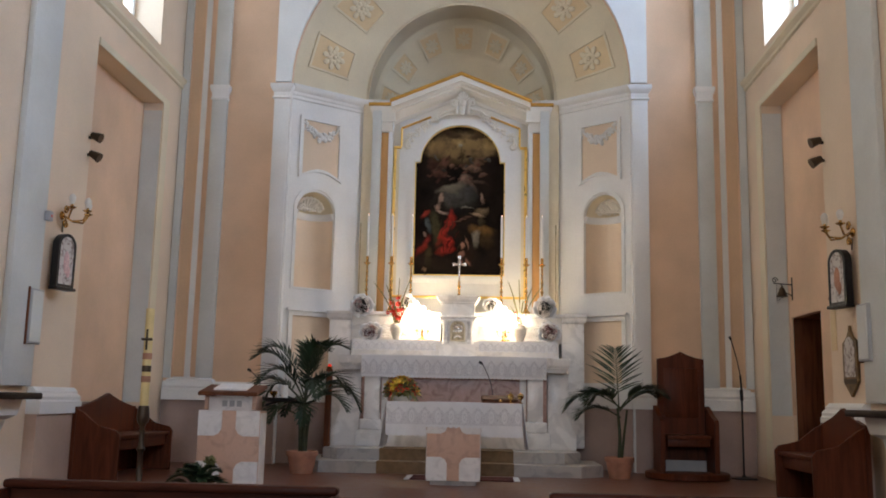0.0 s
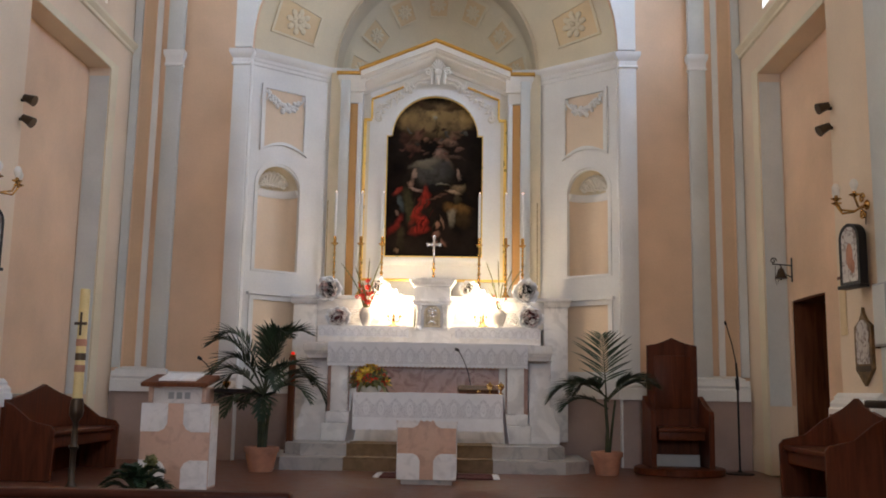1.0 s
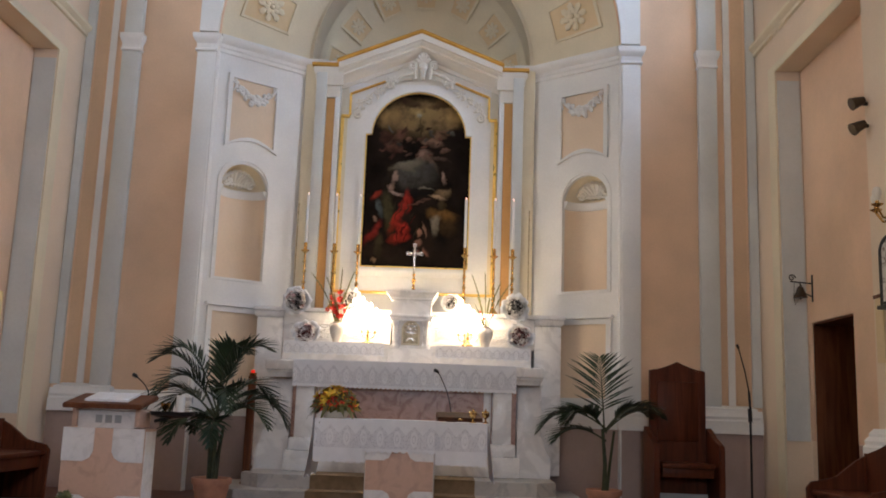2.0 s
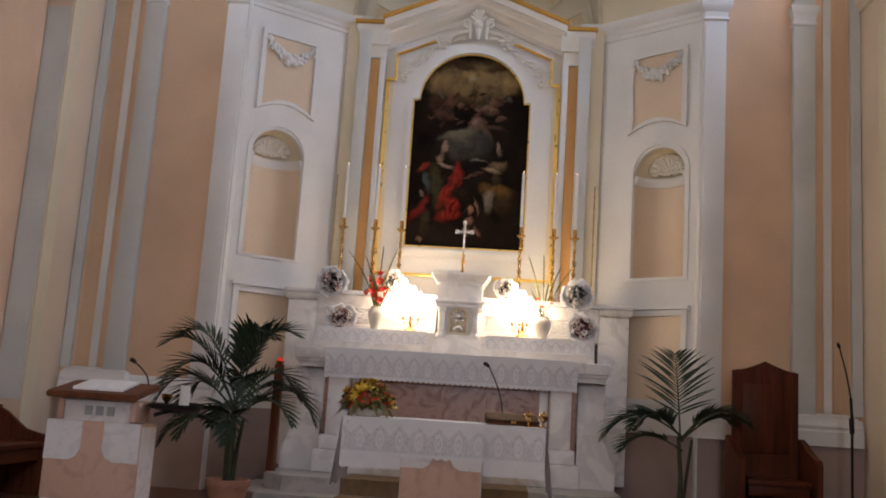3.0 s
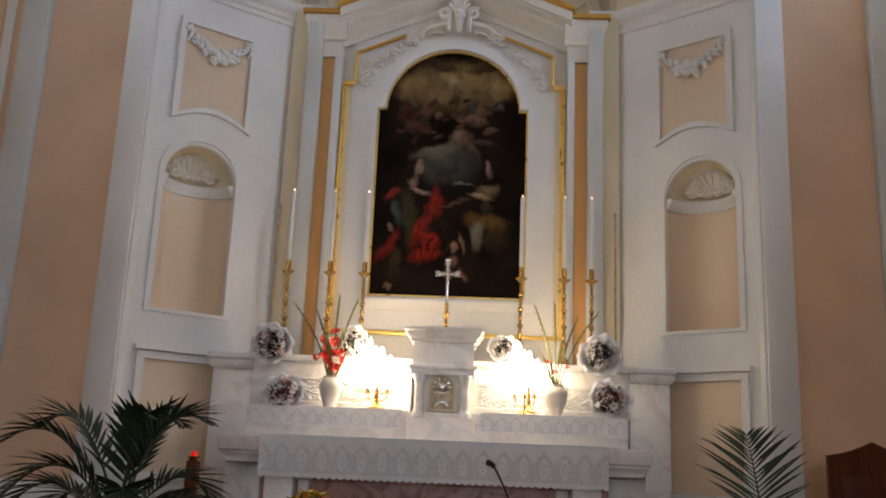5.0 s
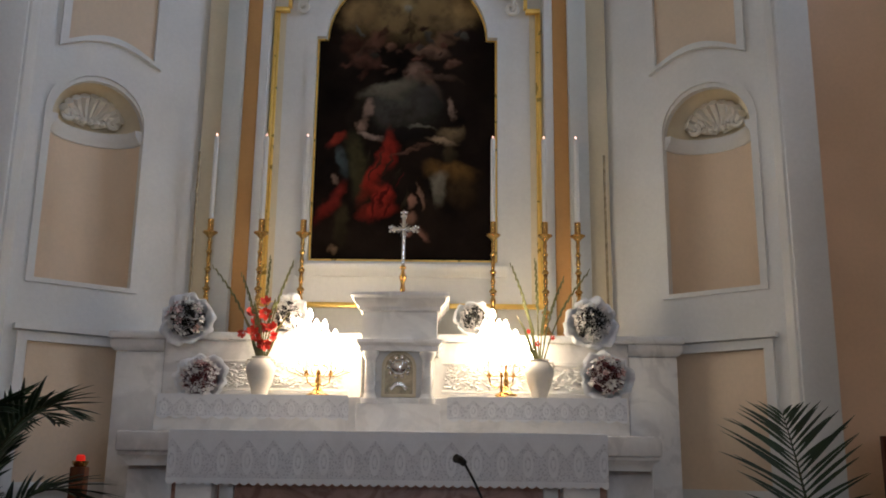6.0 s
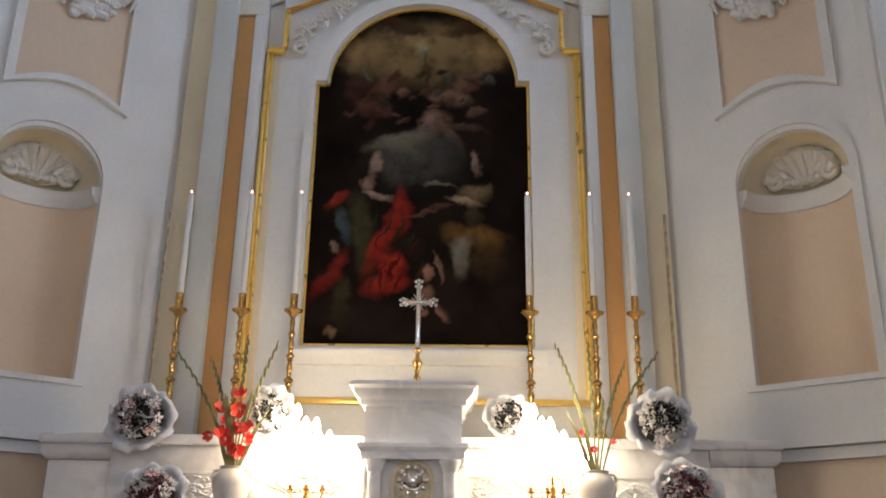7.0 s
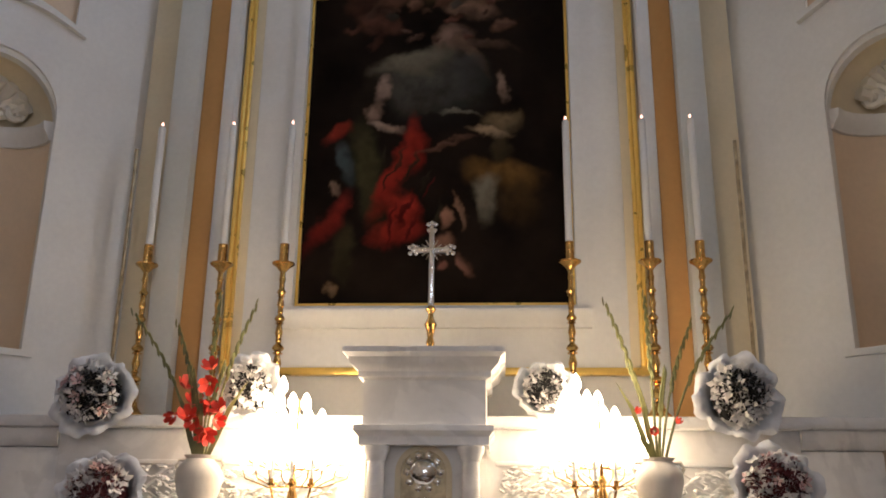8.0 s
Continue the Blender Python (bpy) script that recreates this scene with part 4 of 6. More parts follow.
# ---- altarpiece and painting ----
def altarpiece():
    a = thing("altarpiece", "white plaster altarpiece with gilt mouldings and a gable", "altarpiece")
    flat = lambda u, v, d: (u, d, v)
    hole = arched(-0.69, 0.69, 3.51, 5.27, 0.585, 24, 0.075)
    part("panel", pierced(bmesh.new(), hole, around(hole, -0.935, 0.935, 3.2, 5.95), flat, 13.84, 13.96), WHITE, a)
    rim = arched(-0.75, 0.75, 3.45, 5.31, 0.635, 24, 0.065)
    part("opening_moulding", pierced(bmesh.new(), hole, rim, flat, 13.815, 13.839), WHITE, a)
    # side strips, stepped at the head
    for s in (-1, 1):
        x0, x1 = sorted((s * 0.935, s * 1.035))
        part("shoulder", B(x0, x1, 13.87, 13.96, 5.50, 5.95), LITIVORY, a)
        part("side_strip", B(x0, x1, 13.84, 13.96, 3.2, 5.50, bevel=0.004), CREAM, a)
        bm = bmesh.new()
        for dx in (-0.0105, 0.0105):
            box(bm, s * 1.0 + dx - 0.011, s * 1.0 + dx + 0.011, 13.805 if dx * s > 0 else 13.812, 13.838, 3.20, 5.47, bevel=0.009, seg=3)
        box(bm, *sorted((s * 0.905, s * 1.016)), 13.79, 13.838, 5.47, 5.505, bevel=0.006)
        box(bm, s * 0.905 - 0.014, s * 0.905 + 0.014, 13.79, 13.838, 5.505, 5.79, bevel=0.006)
        part("gilt_border", bm, GOLD, a, "gilded border moulding")
        part("gilt_rake", T([(s * 0.91, 13.81, 5.79), (s * 0.46, 13.81, 5.975)], 0.017, 8), OCHRE, a, "ochre gilded slanting moulding")
    bm = B(-1.016, 1.016, 13.79, 13.838, 3.17, 3.205, bevel=0.006)
    part("gilt_border", bm, GOLD, a, "gilded border moulding")
    # sill under the painting
    bm = bmesh.new()
    sweep(bm, [(0.76, 13.84), (-0.76, 13.84)], [(0, 3.40), (0.03, 3.40), (0.05, 3.43), (0.07, 3.46), (0.07, 3.485), (0, 3.49)])
    part("sill", bm, WHITE, a)
    # gable
    part("gable_field", solid(bmesh.new(), [(-1.2, 5.95), (1.2, 5.95), (1.2, 6.05), (0, 6.54), (-1.2, 6.05)], flat, 13.85, 13.96), LITIVORY, a)

    def rake(profile, x_tip, name, material, label=""):
        bm = bmesh.new()
        line = lambda x: 6.575 - abs(x) * 0.405
        rings = [[bm.verts.new((x, 13.85 - o, line(x) + h)) for o, h in profile] for x in (-x_tip, 0, x_tip)]
        for r, q in zip(rings, rings[1:]):
            for j in range(len(profile) - 1):
                bm.faces.new((r[j], r[j + 1], q[j + 1], q[j]))
        bm.faces.new(rings[0]), bm.faces.new(rings[-1])
        part(name, bm, material, a, label)

    rake([(0, -0.30), (0.02, -0.30), (0.03, -0.25), (0.07, -0.215), (0.13, -0.17), (0.15, -0.155), (0.15, -0.13), (0.205, -0.10), (0.21, -0.085), (0.235, -0.08), (0.245, -0.01), (0.245, 0), (0, 0)], 1.06, "raking_cornice", LITIVORY)
    rake([(0, 0.001), (0.25, 0.001), (0.27, 0.02), (0.27, 0.05), (0, 0.05)], 1.08, "gilt_gable_edge", OCHRE, "ochre gilded top edge of the gable")
    for s in (-1, 1):
        path = [(s * 1.33, 13.95), (s * 1.33, 13.72), (s * 1.00, 13.72)]
        bm = bmesh.new()
        sweep(bm, path if s > 0 else path[::-1], [(0, 5.86), (0.02, 5.87), (0.02, 5.92), (0.035, 5.95), (0.035, 6.0), (0.06, 6.05), (0.06, 6.10), (0, 6.105)])
        part("side_cornice", bm, LITIVORY, a)
        part("corner_block", B(*sorted((s * 1.04, s * 1.325)), 13.725, 13.96, 5.71, 6.10), LITIVORY, a)
        part("gilt_wing_edge", B(*sorted((s * 1.03, s * 1.41)), 13.63, 13.96, 6.106, 6.150, bevel=0.008), OCHRE, a, "ochre gilded top edge of the gable")
    # relief over the arch: a palmette with drops between scrolls, then flowers and leaves down both sides
    bm = bmesh.new()
    X = 0.03
    for k in range(7):
        t = radians(-66 + 22 * k)
        tube(bm, [(X + 0.02 * math.sin(t), 13.77, 6.20), (X + 0.07 * math.sin(t), 13.745, 6.20 + 0.11 * math.cos(t)), (X + 0.105 * math.sin(t), 13.73, 6.20 + 0.165 * math.cos(t))], 0.024, 7, 0.016)
    blob(bm, (X, 13.75, 6.17), (0.06, 0.05, 0.06), sub=2)
    for dx, dz, r in ((-0.095, 6.06, 0.028), (0, 6.05, 0.042), (0.095, 6.06, 0.028)):
        tube(bm, [(X + dx, 13.76, dz + 0.08), (X + dx, 13.75, dz + 0.02), (X + dx, 13.76, dz - 0.05)], r, 8, r * 0.55)
    rnd = random.Random(3)
    turned = lambda x, y, z: Matrix.Translation((x, y, z)) @ Matrix.Rotation(radians(90), 4, "X")
    for s in (-1, 1):
        tube(bm, spiral((X + s * 0.135, 13.765, 6.19), 0.06, 1.5, s, start=0.8), 0.02, 7)
        tube(bm, [(X + s * 0.10, 13.78, 6.10), (X + s * 0.19, 13.765, 6.075), (X + s * 0.29, 13.775, 6.05), (X + s * 0.34, 13.80, 6.0)], 0.026, 7, 0.014)
        tube(bm, [(X + s * 0.15, 13.80, 6.02), (X + s * 0.22, 13.785, 6.015), (X + s * 0.28, 13.80, 5.98)], 0.018, 6, 0.008)
        for x, z, r in ((0.385, 5.97, 0.10), (0.535, 5.85, 0.07), (0.66, 5.755, 0.055), (0.775, 5.675, 0.065)):
            rosette(bm, turned(s * x, 13.825, z), r, 6)
        tube(bm, spiral((s * 0.80, 13.81, 5.51), 0.055, 1.4, -s, start=1.0), 0.018, 6)
        for k in range(30):
            q = k / 29
            x, z = s * (0.28 + 0.54 * q), 6.01 - 0.36 * q - 0.10 * q * q
            blob(bm, (x + rnd.uniform(-0.03, 0.03), 13.82 - rnd.uniform(0, 0.03), z + rnd.uniform(-0.05, 0.05)), (rnd.uniform(0.022, 0.042), 0.016, rnd.uniform(0.010, 0.018)), (0, rnd.uniform(-1.5, 1.5), 0))
    part("relief", bm, LITIVORY, a, "flower and scroll relief over the arch, warm light in its ivory", kind="stuff")
    p = thing("painting", "dark arched oil painting with muted patches in a thin gilt frame", "painting")
    out = arched(-0.688, 0.688, 3.512, 5.27, 0.583, 24, 0.075)
    inn = arched(-0.674, 0.674, 3.535, 5.262, 0.579, 24, 0.070)
    part("frame", pierced(bmesh.new(), inn, out, flat, 13.865, 13.93), GOLD, p)
    part("stretcher", solid(bmesh.new(), arched(-0.675, 0.675, 3.525, 5.26, 0.58, 24, 0.07), flat, PIC_Y - 0.012, PIC_Y + 0.02), POSTWOOD, p)
    step, nx, nz = 0.006, 226, 388
    keep = lambda x, z: abs(x) < 0.681 and (z < 5.262 or (x / 0.606) ** 2 + ((z - 5.26) / 0.586) ** 2 < 1)
    bm = bmesh.new()
    rows = [[bm.verts.new((-0.678 + step * i, PIC_Y - 0.016, 3.523 + step * j)) for i in range(nx + 1)] for j in range(nz + 1)]
    for lower, upper in zip(rows, rows[1:]):
        for i in range(nx):
            mid = (lower[i].co + upper[i + 1].co) / 2
            if keep(mid.x, mid.z):
                bm.faces.new((lower[i], lower[i + 1], upper[i + 1], upper[i]))
    bmesh.ops.delete(bm, geom=[v for v in bm.verts if not v.link_faces], context="VERTS")
    canvas = part("canvas", bm, PAINTING, p, "dark oil paint in plain dabs of colour").data
    co = np.empty(len(canvas.vertices) * 3)
    canvas.vertices.foreach_get("co", co)
    rgb = paint_colours(co[0::3], co[2::3])
    paint = canvas.color_attributes.new("paint", "FLOAT_COLOR", "POINT")
    paint.data.foreach_set("color", np.c_[rgb, np.ones(len(rgb))].ravel())


BRONZEGILT = mat("dull_gilt_bronze", (0.46, 0.36, 0.22), 0.4, 0.6, var=0.25, scale=25, bump=0.15, fine=80)


# ---- high altar ----
def prism(x, y0, y1, z0, z1, cut, bevel=0.01):
    """A step with cut front corners."""
    bm = bmesh.new()
    pts = [(-x, y1), (-x, y0 + cut), (-x + cut, y0), (x - cut, y0), (x, y0 + cut), (x, y1)]
    solid(bm, pts, lambda u, v, d: (u, v, d), z0, z1)
    bmesh.ops.bevel(bm, geom=[e for e in bm.edges if all(v.co.z > z1 - 1e-4 for v in e.verts)], offset=bevel, segments=2, affect="EDGES")
    return bm


def high_altar():
    st = thing("altar_steps", "two pale grey marble steps below the high altar", "steps")
    part("step", prism(1.92, 11.72, 13.0, F, F + 0.14, 0.30), STEPSTONE, st)
    part("step", prism(1.66, 12.02, 13.0, F + 0.14, F + 0.28, 0.22), STEPSTONE, st)
    z = F + 0.28
    c = thing("stair_carpet", "plain tan carpet laid over the altar steps", "carpet")
    for y0, y1, z0, z1 in ((11.712, 11.718, F + 0.002, F + 0.146), (11.712, 12.01, F + 0.141, F + 0.147), (12.012, 12.018, F + 0.147, F + 0.287), (12.012, 12.61, F + 0.281, F + 0.287)):
        part("carpet_length", B(-0.90, 0.80, y0, y1, z0, z1), CARPET, c)
    h = thing("high_altar", "white marble high altar with a red marble front", "altar")
    part("plinth", B(-1.30, 1.30, 12.62, 13.6, z, z + 0.22, bevel=0.015), MARBLE, h)
    part("front_panel", B(-1.27, 1.27, 12.86, 13.0, z + 0.22, 2.14), REDMARBLE, h, "red-brown veined marble front")
    for s in (-1, 1):
        part("pillar", B(*sorted((s * 1.00, s * 1.21)), 12.72, 12.90, z + 0.36, 1.98, bevel=0.01), MARBLE, h)
        part("pillar_base", B(*sorted((s * 0.96, s * 1.26)), 12.67, 12.92, z + 0.22, z + 0.36, bevel=0.02), MARBLE, h)
        part("pillar_capital", B(*sorted((s * 0.97, s * 1.24)), 12.70, 12.92, 1.98, 2.06, bevel=0.015), MARBLE, h)
        part("inner_pilaster", B(*sorted((s * 0.90, s * 0.985)), 12.83, 12.90, z + 0.22, 2.10, bevel=0.006), MARBLE, h)
        part("wing", B(*sorted((s * 1.28, s * 1.56)), 12.92, 13.6, z, 2.14, bevel=0.015), MARBLE, h)
        bm = bmesh.new()
        pts = [(1.28, z), (1.66, z), (1.66, z + 0.22), (1.60, z + 0.30), (1.575, z + 0.42), (1.50, z + 0.5), (1.28, z + 0.5)]
        solid(bm, [(s * u, v) for u, v in pts], lambda u, v, d: (u, d, v), 12.80, 13.6)
        part("wing_base", bm, MARBLE, h)
        part("rear_wing", B(*sorted((s * 1.50, s * 1.82)), 13.28, 13.9, z, 2.78, bevel=0.012), MARBLE, h)
        part("upper_ledge", B(*sorted((s * 0.22, s * 1.86)), 13.22, 13.95, 2.855, 2.905, bevel=0.014), MARBLE, h)
        part("upper_step", B(*sorted((s * 0.22, s * 1.50)), 13.27, 13.9, 2.485, 2.855, bevel=0.008), MARBLE, h)
        bm = bmesh.new()
        sweep(bm, [(1.82, 13.9), (1.82, 13.28), (1.50, 13.28)] if s > 0 else [(-1.50, 13.28), (-1.82, 13.28), (-1.82, 13.9)], [(0, 2.78), (0.015, 2.79), (0.03, 2.82), (0.03, 2.854), (0, 2.854)])
        part("ledge_moulding", bm, MARBLE, h)
        for zz in (2.53, 2.71):
            part("fillet", B(*sorted((s * 0.30, s * 1.42)), 13.252, 13.269, zz, zz + 0.018, bevel=0.004), MARBLE, h)
        # relief of scrolls and leaves
        bm = bmesh.new()
        rnd = random.Random(8 + s)
        for row in (-1, 0, 1):
            tube(bm, [(s * (0.33 + 0.02 * k), 13.262, 2.63 + row * 0.045 + 0.018 * math.sin(k * 0.9 + 2 * row)) for k in range(53)], 0.006, 6)
        for k in range(230):
            cx, cz, lean = s * rnd.uniform(0.32, 1.40), 2.63 + rnd.uniform(-0.08, 0.08), rnd.choice((-1, 1)) * rnd.uniform(0.1, 0.9)
            blob(bm, (cx, 13.260, cz), (rnd.uniform(0.014, 0.028), 0.015, rnd.uniform(0.006, 0.011)), (0, lean * 0.7, 0))
        part("relief", bm, MARBLE, h, "white marble scroll relief band", kind="stuff")
    part("mensa", B(-1.57, 1.57, 12.70, 13.6, 2.14, 2.255, bevel=0.015), MARBLE, h)
    bm = bmesh.new()
    sweep(bm, [(1.57, 13.5), (1.57, 12.72), (-1.57, 12.72), (-1.57, 13.5)], [(0, 2.06), (-0.06, 2.06), (-0.04, 2.10), (-0.01, 2.12), (-0.01, 2.139), (-0.08, 2.139)])
    part("mensa_moulding", bm, MARBLE, h)
    part("lower_step", B(-1.44, 1.44, 12.96, 13.6, 2.256, 2.478, bevel=0.008), MARBLE, h)
    # tabernacle
    X = 0.038
    t = part("tabernacle", B(X - 0.20, X + 0.20, 12.99, 13.5, 2.479, 2.84, bevel=0.006), MARBLE, h, "white marble tabernacle")
    part("pedestal", B(X - 0.255, X + 0.255, 12.93, 12.985, 2.258, 2.44, bevel=0.006), MARBLE, t)
    for s in (-1, 1):
        bm = bmesh.new()
        prof = [(0.05, 2.44), (0.05, 2.47), (0.042, 2.48), (0.036, 2.50)]
        lathe(bm, prof, 16, (X + s * 0.175, 12.955, 0))
        lathe(bm, [(0.035, 2.50), (0.032, 2.70)], 12, (X + s * 0.175, 12.955, 0))
        lathe(bm, [(0.034, 2.70), (0.04, 2.71), (0.04, 2.72), (0.05, 2.735), (0.05, 2.755)], 16, (X + s * 0.175, 12.955, 0))
        part("column", bm, MARBLE, t)
    bm = bmesh.new()
    path = [(X + 0.23, 13.4), (X + 0.23, 12.95), (X - 0.23, 12.95), (X - 0.23, 13.4)]
    sweep(bm, path, [(0, 2.756), (0.012, 2.76), (0.012, 2.79), (0.03, 2.81), (0.03, 2.83), (0, 2.835), (0, 3.0), (0.02, 3.01), (0.02, 3.03), (0.05, 3.06), (0.055, 3.08), (0.075, 3.095), (0.075, 3.115), (0, 3.115), (-0.2, 3.115)])
    box(bm, X - 0.21, X + 0.21, 12.97, 13.4, 2.76, 3.112)
    part("canopy", bm, MARBLE, t)
    d = arched(X - 0.085, X + 0.085, 2.50, 2.66, 0.085, 14)
    part("door_surround", pierced(bmesh.new(), d, arched(X - 0.105, X + 0.105, 2.482, 2.66, 0.105, 14), lambda u, v, q: (u, q, v), 12.972, 12.99), CREAM, t)
    door = part("door", solid(bmesh.new(), d, lambda u, v, q: (u, q, v), 12.978, 12.99), BRONZEGILT, t, "dull gilt tabernacle door")
    bm = bmesh.new()
    blob(bm, (X, 12.975, 2.665), (0.052, 0.018, 0.05), sub=2)
    for k in range(10):
        blob(bm, (X + 0.062 * math.cos(k * 0.63), 12.976, 2.665 + 0.06 * math.sin(k * 0.63)), (0.016, 0.010, 0.016))
    tube(bm, [(X - 0.05, 12.975, 2.53), (X - 0.02, 12.97, 2.56), (X + 0.02, 12.97, 2.56), (X + 0.05, 12.975, 2.53)], 0.014, 8)
    part("emblem", bm, SILVER, door, "embossed silver emblem", kind="stuff")


def scalloped(x0, x1, z0, z1, y, step, drop, thick=0.004, wave=0.006):
    """A hanging cloth with a scalloped hem and slight folds."""
    bm = bmesh.new()
    n = max(8, int((x1 - x0) / step) * 6)
    rows = []
    for j in range(5):
        row = []
        for k in range(n + 1):
            x = x0 + (x1 - x0) * k / n
            hem = z0 - drop * abs(math.sin(math.pi * (x - x0) / step))
            zz = z1 + (hem - z1) * j / 4
            yy = y - wave * math.sin(x * 9.0 + 0.7) * (j / 4) - wave * 0.6 * math.sin(x * 23 + 1) * (j / 4)
            row.append(bm.verts.new((x, yy, zz)))
        rows.append(row)
    for r, q in zip(rows, rows[1:]):
        for k in range(n):
            bm.faces.new((r[k], r[k + 1], q[k + 1], q[k]))
    return bm


def altar_cloths():
    c = thing("altar_cloth", "white altar cloth with a deep lace border", "altar cloth")
    part("cloth_top", B(-1.255, 1.255, 12.684, 12.955, 2.257, 2.264, bevel=0.002), CLOTH, c)
    part("lace_border", scalloped(-1.255, 1.255, 1.972, 2.262, 12.68, 0.0525, 0.016), LACE, c)
    for x0, x1 in ((-1.42, -0.26), (0.335, 1.42)):
        g = thing("shelf_cloth", "narrow white cloth with a lace edge on the altar shelf", "altar cloth", group="shelf cloths")
        part("cloth_top", B(x0, x1, 12.944, 13.24, 2.480, 2.486, bevel=0.002), CLOTH, g)
        part("lace_border", scalloped(x0, x1, 2.355, 2.485, 12.94, 0.085, 0.02), LACE2, g)


# ---- things on the high altar ----
def candlestick(x, y, z):
    c = thing("candlestick", "tall polished brass candlestick with a white candle", "candlestick", pose(x, y, z), group="six altar candlesticks")
    prof = [(0.066, 0), (0.068, 0.010), (0.060, 0.018), (0.062, 0.026), (0.046, 0.040), (0.030, 0.062), (0.024, 0.085)]
    for z, h, r in ((0.085, 0.075, 0.024), (0.16, 0.05, 0.032), (0.21, 0.09, 0.020), (0.30, 0.055, 0.028), (0.355, 0.085, 0.018), (0.44, 0.05, 0.024), (0.49, 0.08, 0.017), (0.57, 0.045, 0.021), (0.615, 0.075, 0.016)):
        prof += [(0.0115, z + h * 0.06), (r * 0.78, z + h * 0.10), (r * 0.80, z + h * 0.18), (0.012, z + h * 0.24), (r * 0.8, z + h * 0.40), (r, z + h * 0.56), (r * 0.84, z + h * 0.74), (0.0125, z + h * 0.94)]
    prof += [(0.012, 0.692), (0.030, 0.715), (0.052, 0.73), (0.053, 0.737), (0.02, 0.742), (0.022, 0.75), (0.022, 0.83), (0.016, 0.832)]
    part("stem", L(prof, 18), BRASS, c)
    part("candle", L([(0.0175, 0.82), (0.0175, 1.44), (0.012, 1.452), (0.0, 1.455)], 14), WAX, c, "tall white candle")
    part("tip", L([(0.0, 1.452), (0.0045, 1.457), (0.0055, 1.463), (0.003, 1.470), (0.0, 1.474)], 10), TIP, c, "small lit tip")
    return c


def altar_cross():
    c = thing("altar_cross", "silver standing cross on a gilt foot", "cross", pose(0.038, 13.2, 3.116))
    part("foot", L([(0.045, 0), (0.046, 0.01), (0.03, 0.03), (0.014, 0.06), (0.018, 0.08), (0.012, 0.10), (0.018, 0.135), (0.026, 0.155), (0.014, 0.18), (0.010, 0.20), (0.022, 0.22), (0.010, 0.235)], 16), BRASS, c)
    bm = bmesh.new()
    box(bm, -0.012, 0.012, -0.006, 0.006, 0.23, 0.575, bevel=0.004), box(bm, -0.075, 0.075, -0.006, 0.006, 0.465, 0.49, bevel=0.004)
    for x, z in ((-0.078, 0.478), (0.078, 0.478), (0, 0.58)):
        for dx, dz in ((0, 0), (0.015, 0.012), (-0.015, 0.012), (0, 0.018), (0.012, -0.014), (-0.012, -0.014)):
            blob(bm, (x + dx, 0, z + dz), (0.011, 0.008, 0.011))
    for k in range(12):
        a = 2 * math.pi * k / 12
        tube(bm, [(0.025 * math.cos(a), 0, 0.478 + 0.025 * math.sin(a)), (0.05 * math.cos(a), 0, 0.478 + 0.05 * math.sin(a))], 0.004, 5, 0.001)
    part("cross", bm, SILVER, c)
    part("relief", blob(blob(bmesh.new(), (0, -0.012, 0.44), (0.010, 0.008, 0.05), sub=2), (0, -0.012, 0.478), (0.045, 0.006, 0.008), sub=2), SILVER, c)


def electric_candelabrum(x, y, z, flip, wide=1.0):
    """Brass branches with rows of lit candle bulbs that rise to a point on one side."""
    c = thing("electric_candelabrum", "brass candelabrum crowded with lit electric candle bulbs", "candelabrum", pose(x, y, z), group="two lit candelabra")
    part("foot", L([(0.07, 0), (0.07, 0.012), (0.035, 0.03), (0.015, 0.06), (0.02, 0.09), (0.012, 0.12), (0.016, 0.14), (0.010, 0.16)], 18), BRASS, c)
    part("column", T([(0, 0, 0.15), (0, 0.02, 0.22), (0, 0.03, 0.46)], 0.008, 8, 0.005), BRASS, c)
    spots = []
    for row, (count, width, h) in enumerate(((9, 0.42, 0.25), (8, 0.36, 0.315), (6, 0.25, 0.38), (4, 0.15, 0.445), (1, 0, 0.51))):
        for k in range(count):
            q = (k / (count - 1) - 0.5) if count > 1 else 0
            spots.append((wide * width * q - flip * 0.02 * row, 0.05 - 0.03 * (1 - abs(2 * q)) + 0.015 * row, h))
    bulb = None
    for px, py, pz in spots:
        arm = tube(bmesh.new(), [(0, 0.03, pz - 0.12), (px * 0.5, (0.03 + py) / 2, pz - 0.125), (px * 0.95, py, pz - 0.09), (px, py, pz - 0.055)], 0.0028, 5)
        part("arm", arm, BRASS, c)
        if bulb is None:
            bulb = part("bulb", L([(0.008, -0.055), (0.008, -0.02), (0.021, 0.0), (0.020, 0.02), (0.009, 0.046), (0, 0.055)], 10), BULB, c, "lit candle bulb", at=Matrix.Translation((px, py, pz)))
        else:
            more("bulb", bulb, c, Matrix.Translation((px, py, pz)), "lit candle bulb")
    lamp = new("candelabrum_light", bpy.data.lights.new("candelabrum_light", "POINT"))
    lamp.data.energy, lamp.data.shadow_soft_size, lamp.data.color = LAMP_POWER, 0.14, (1.0, 0.80, 0.52)
    lamp.matrix_world = pose(x, y - 0.14, z + 0.52)
    return c


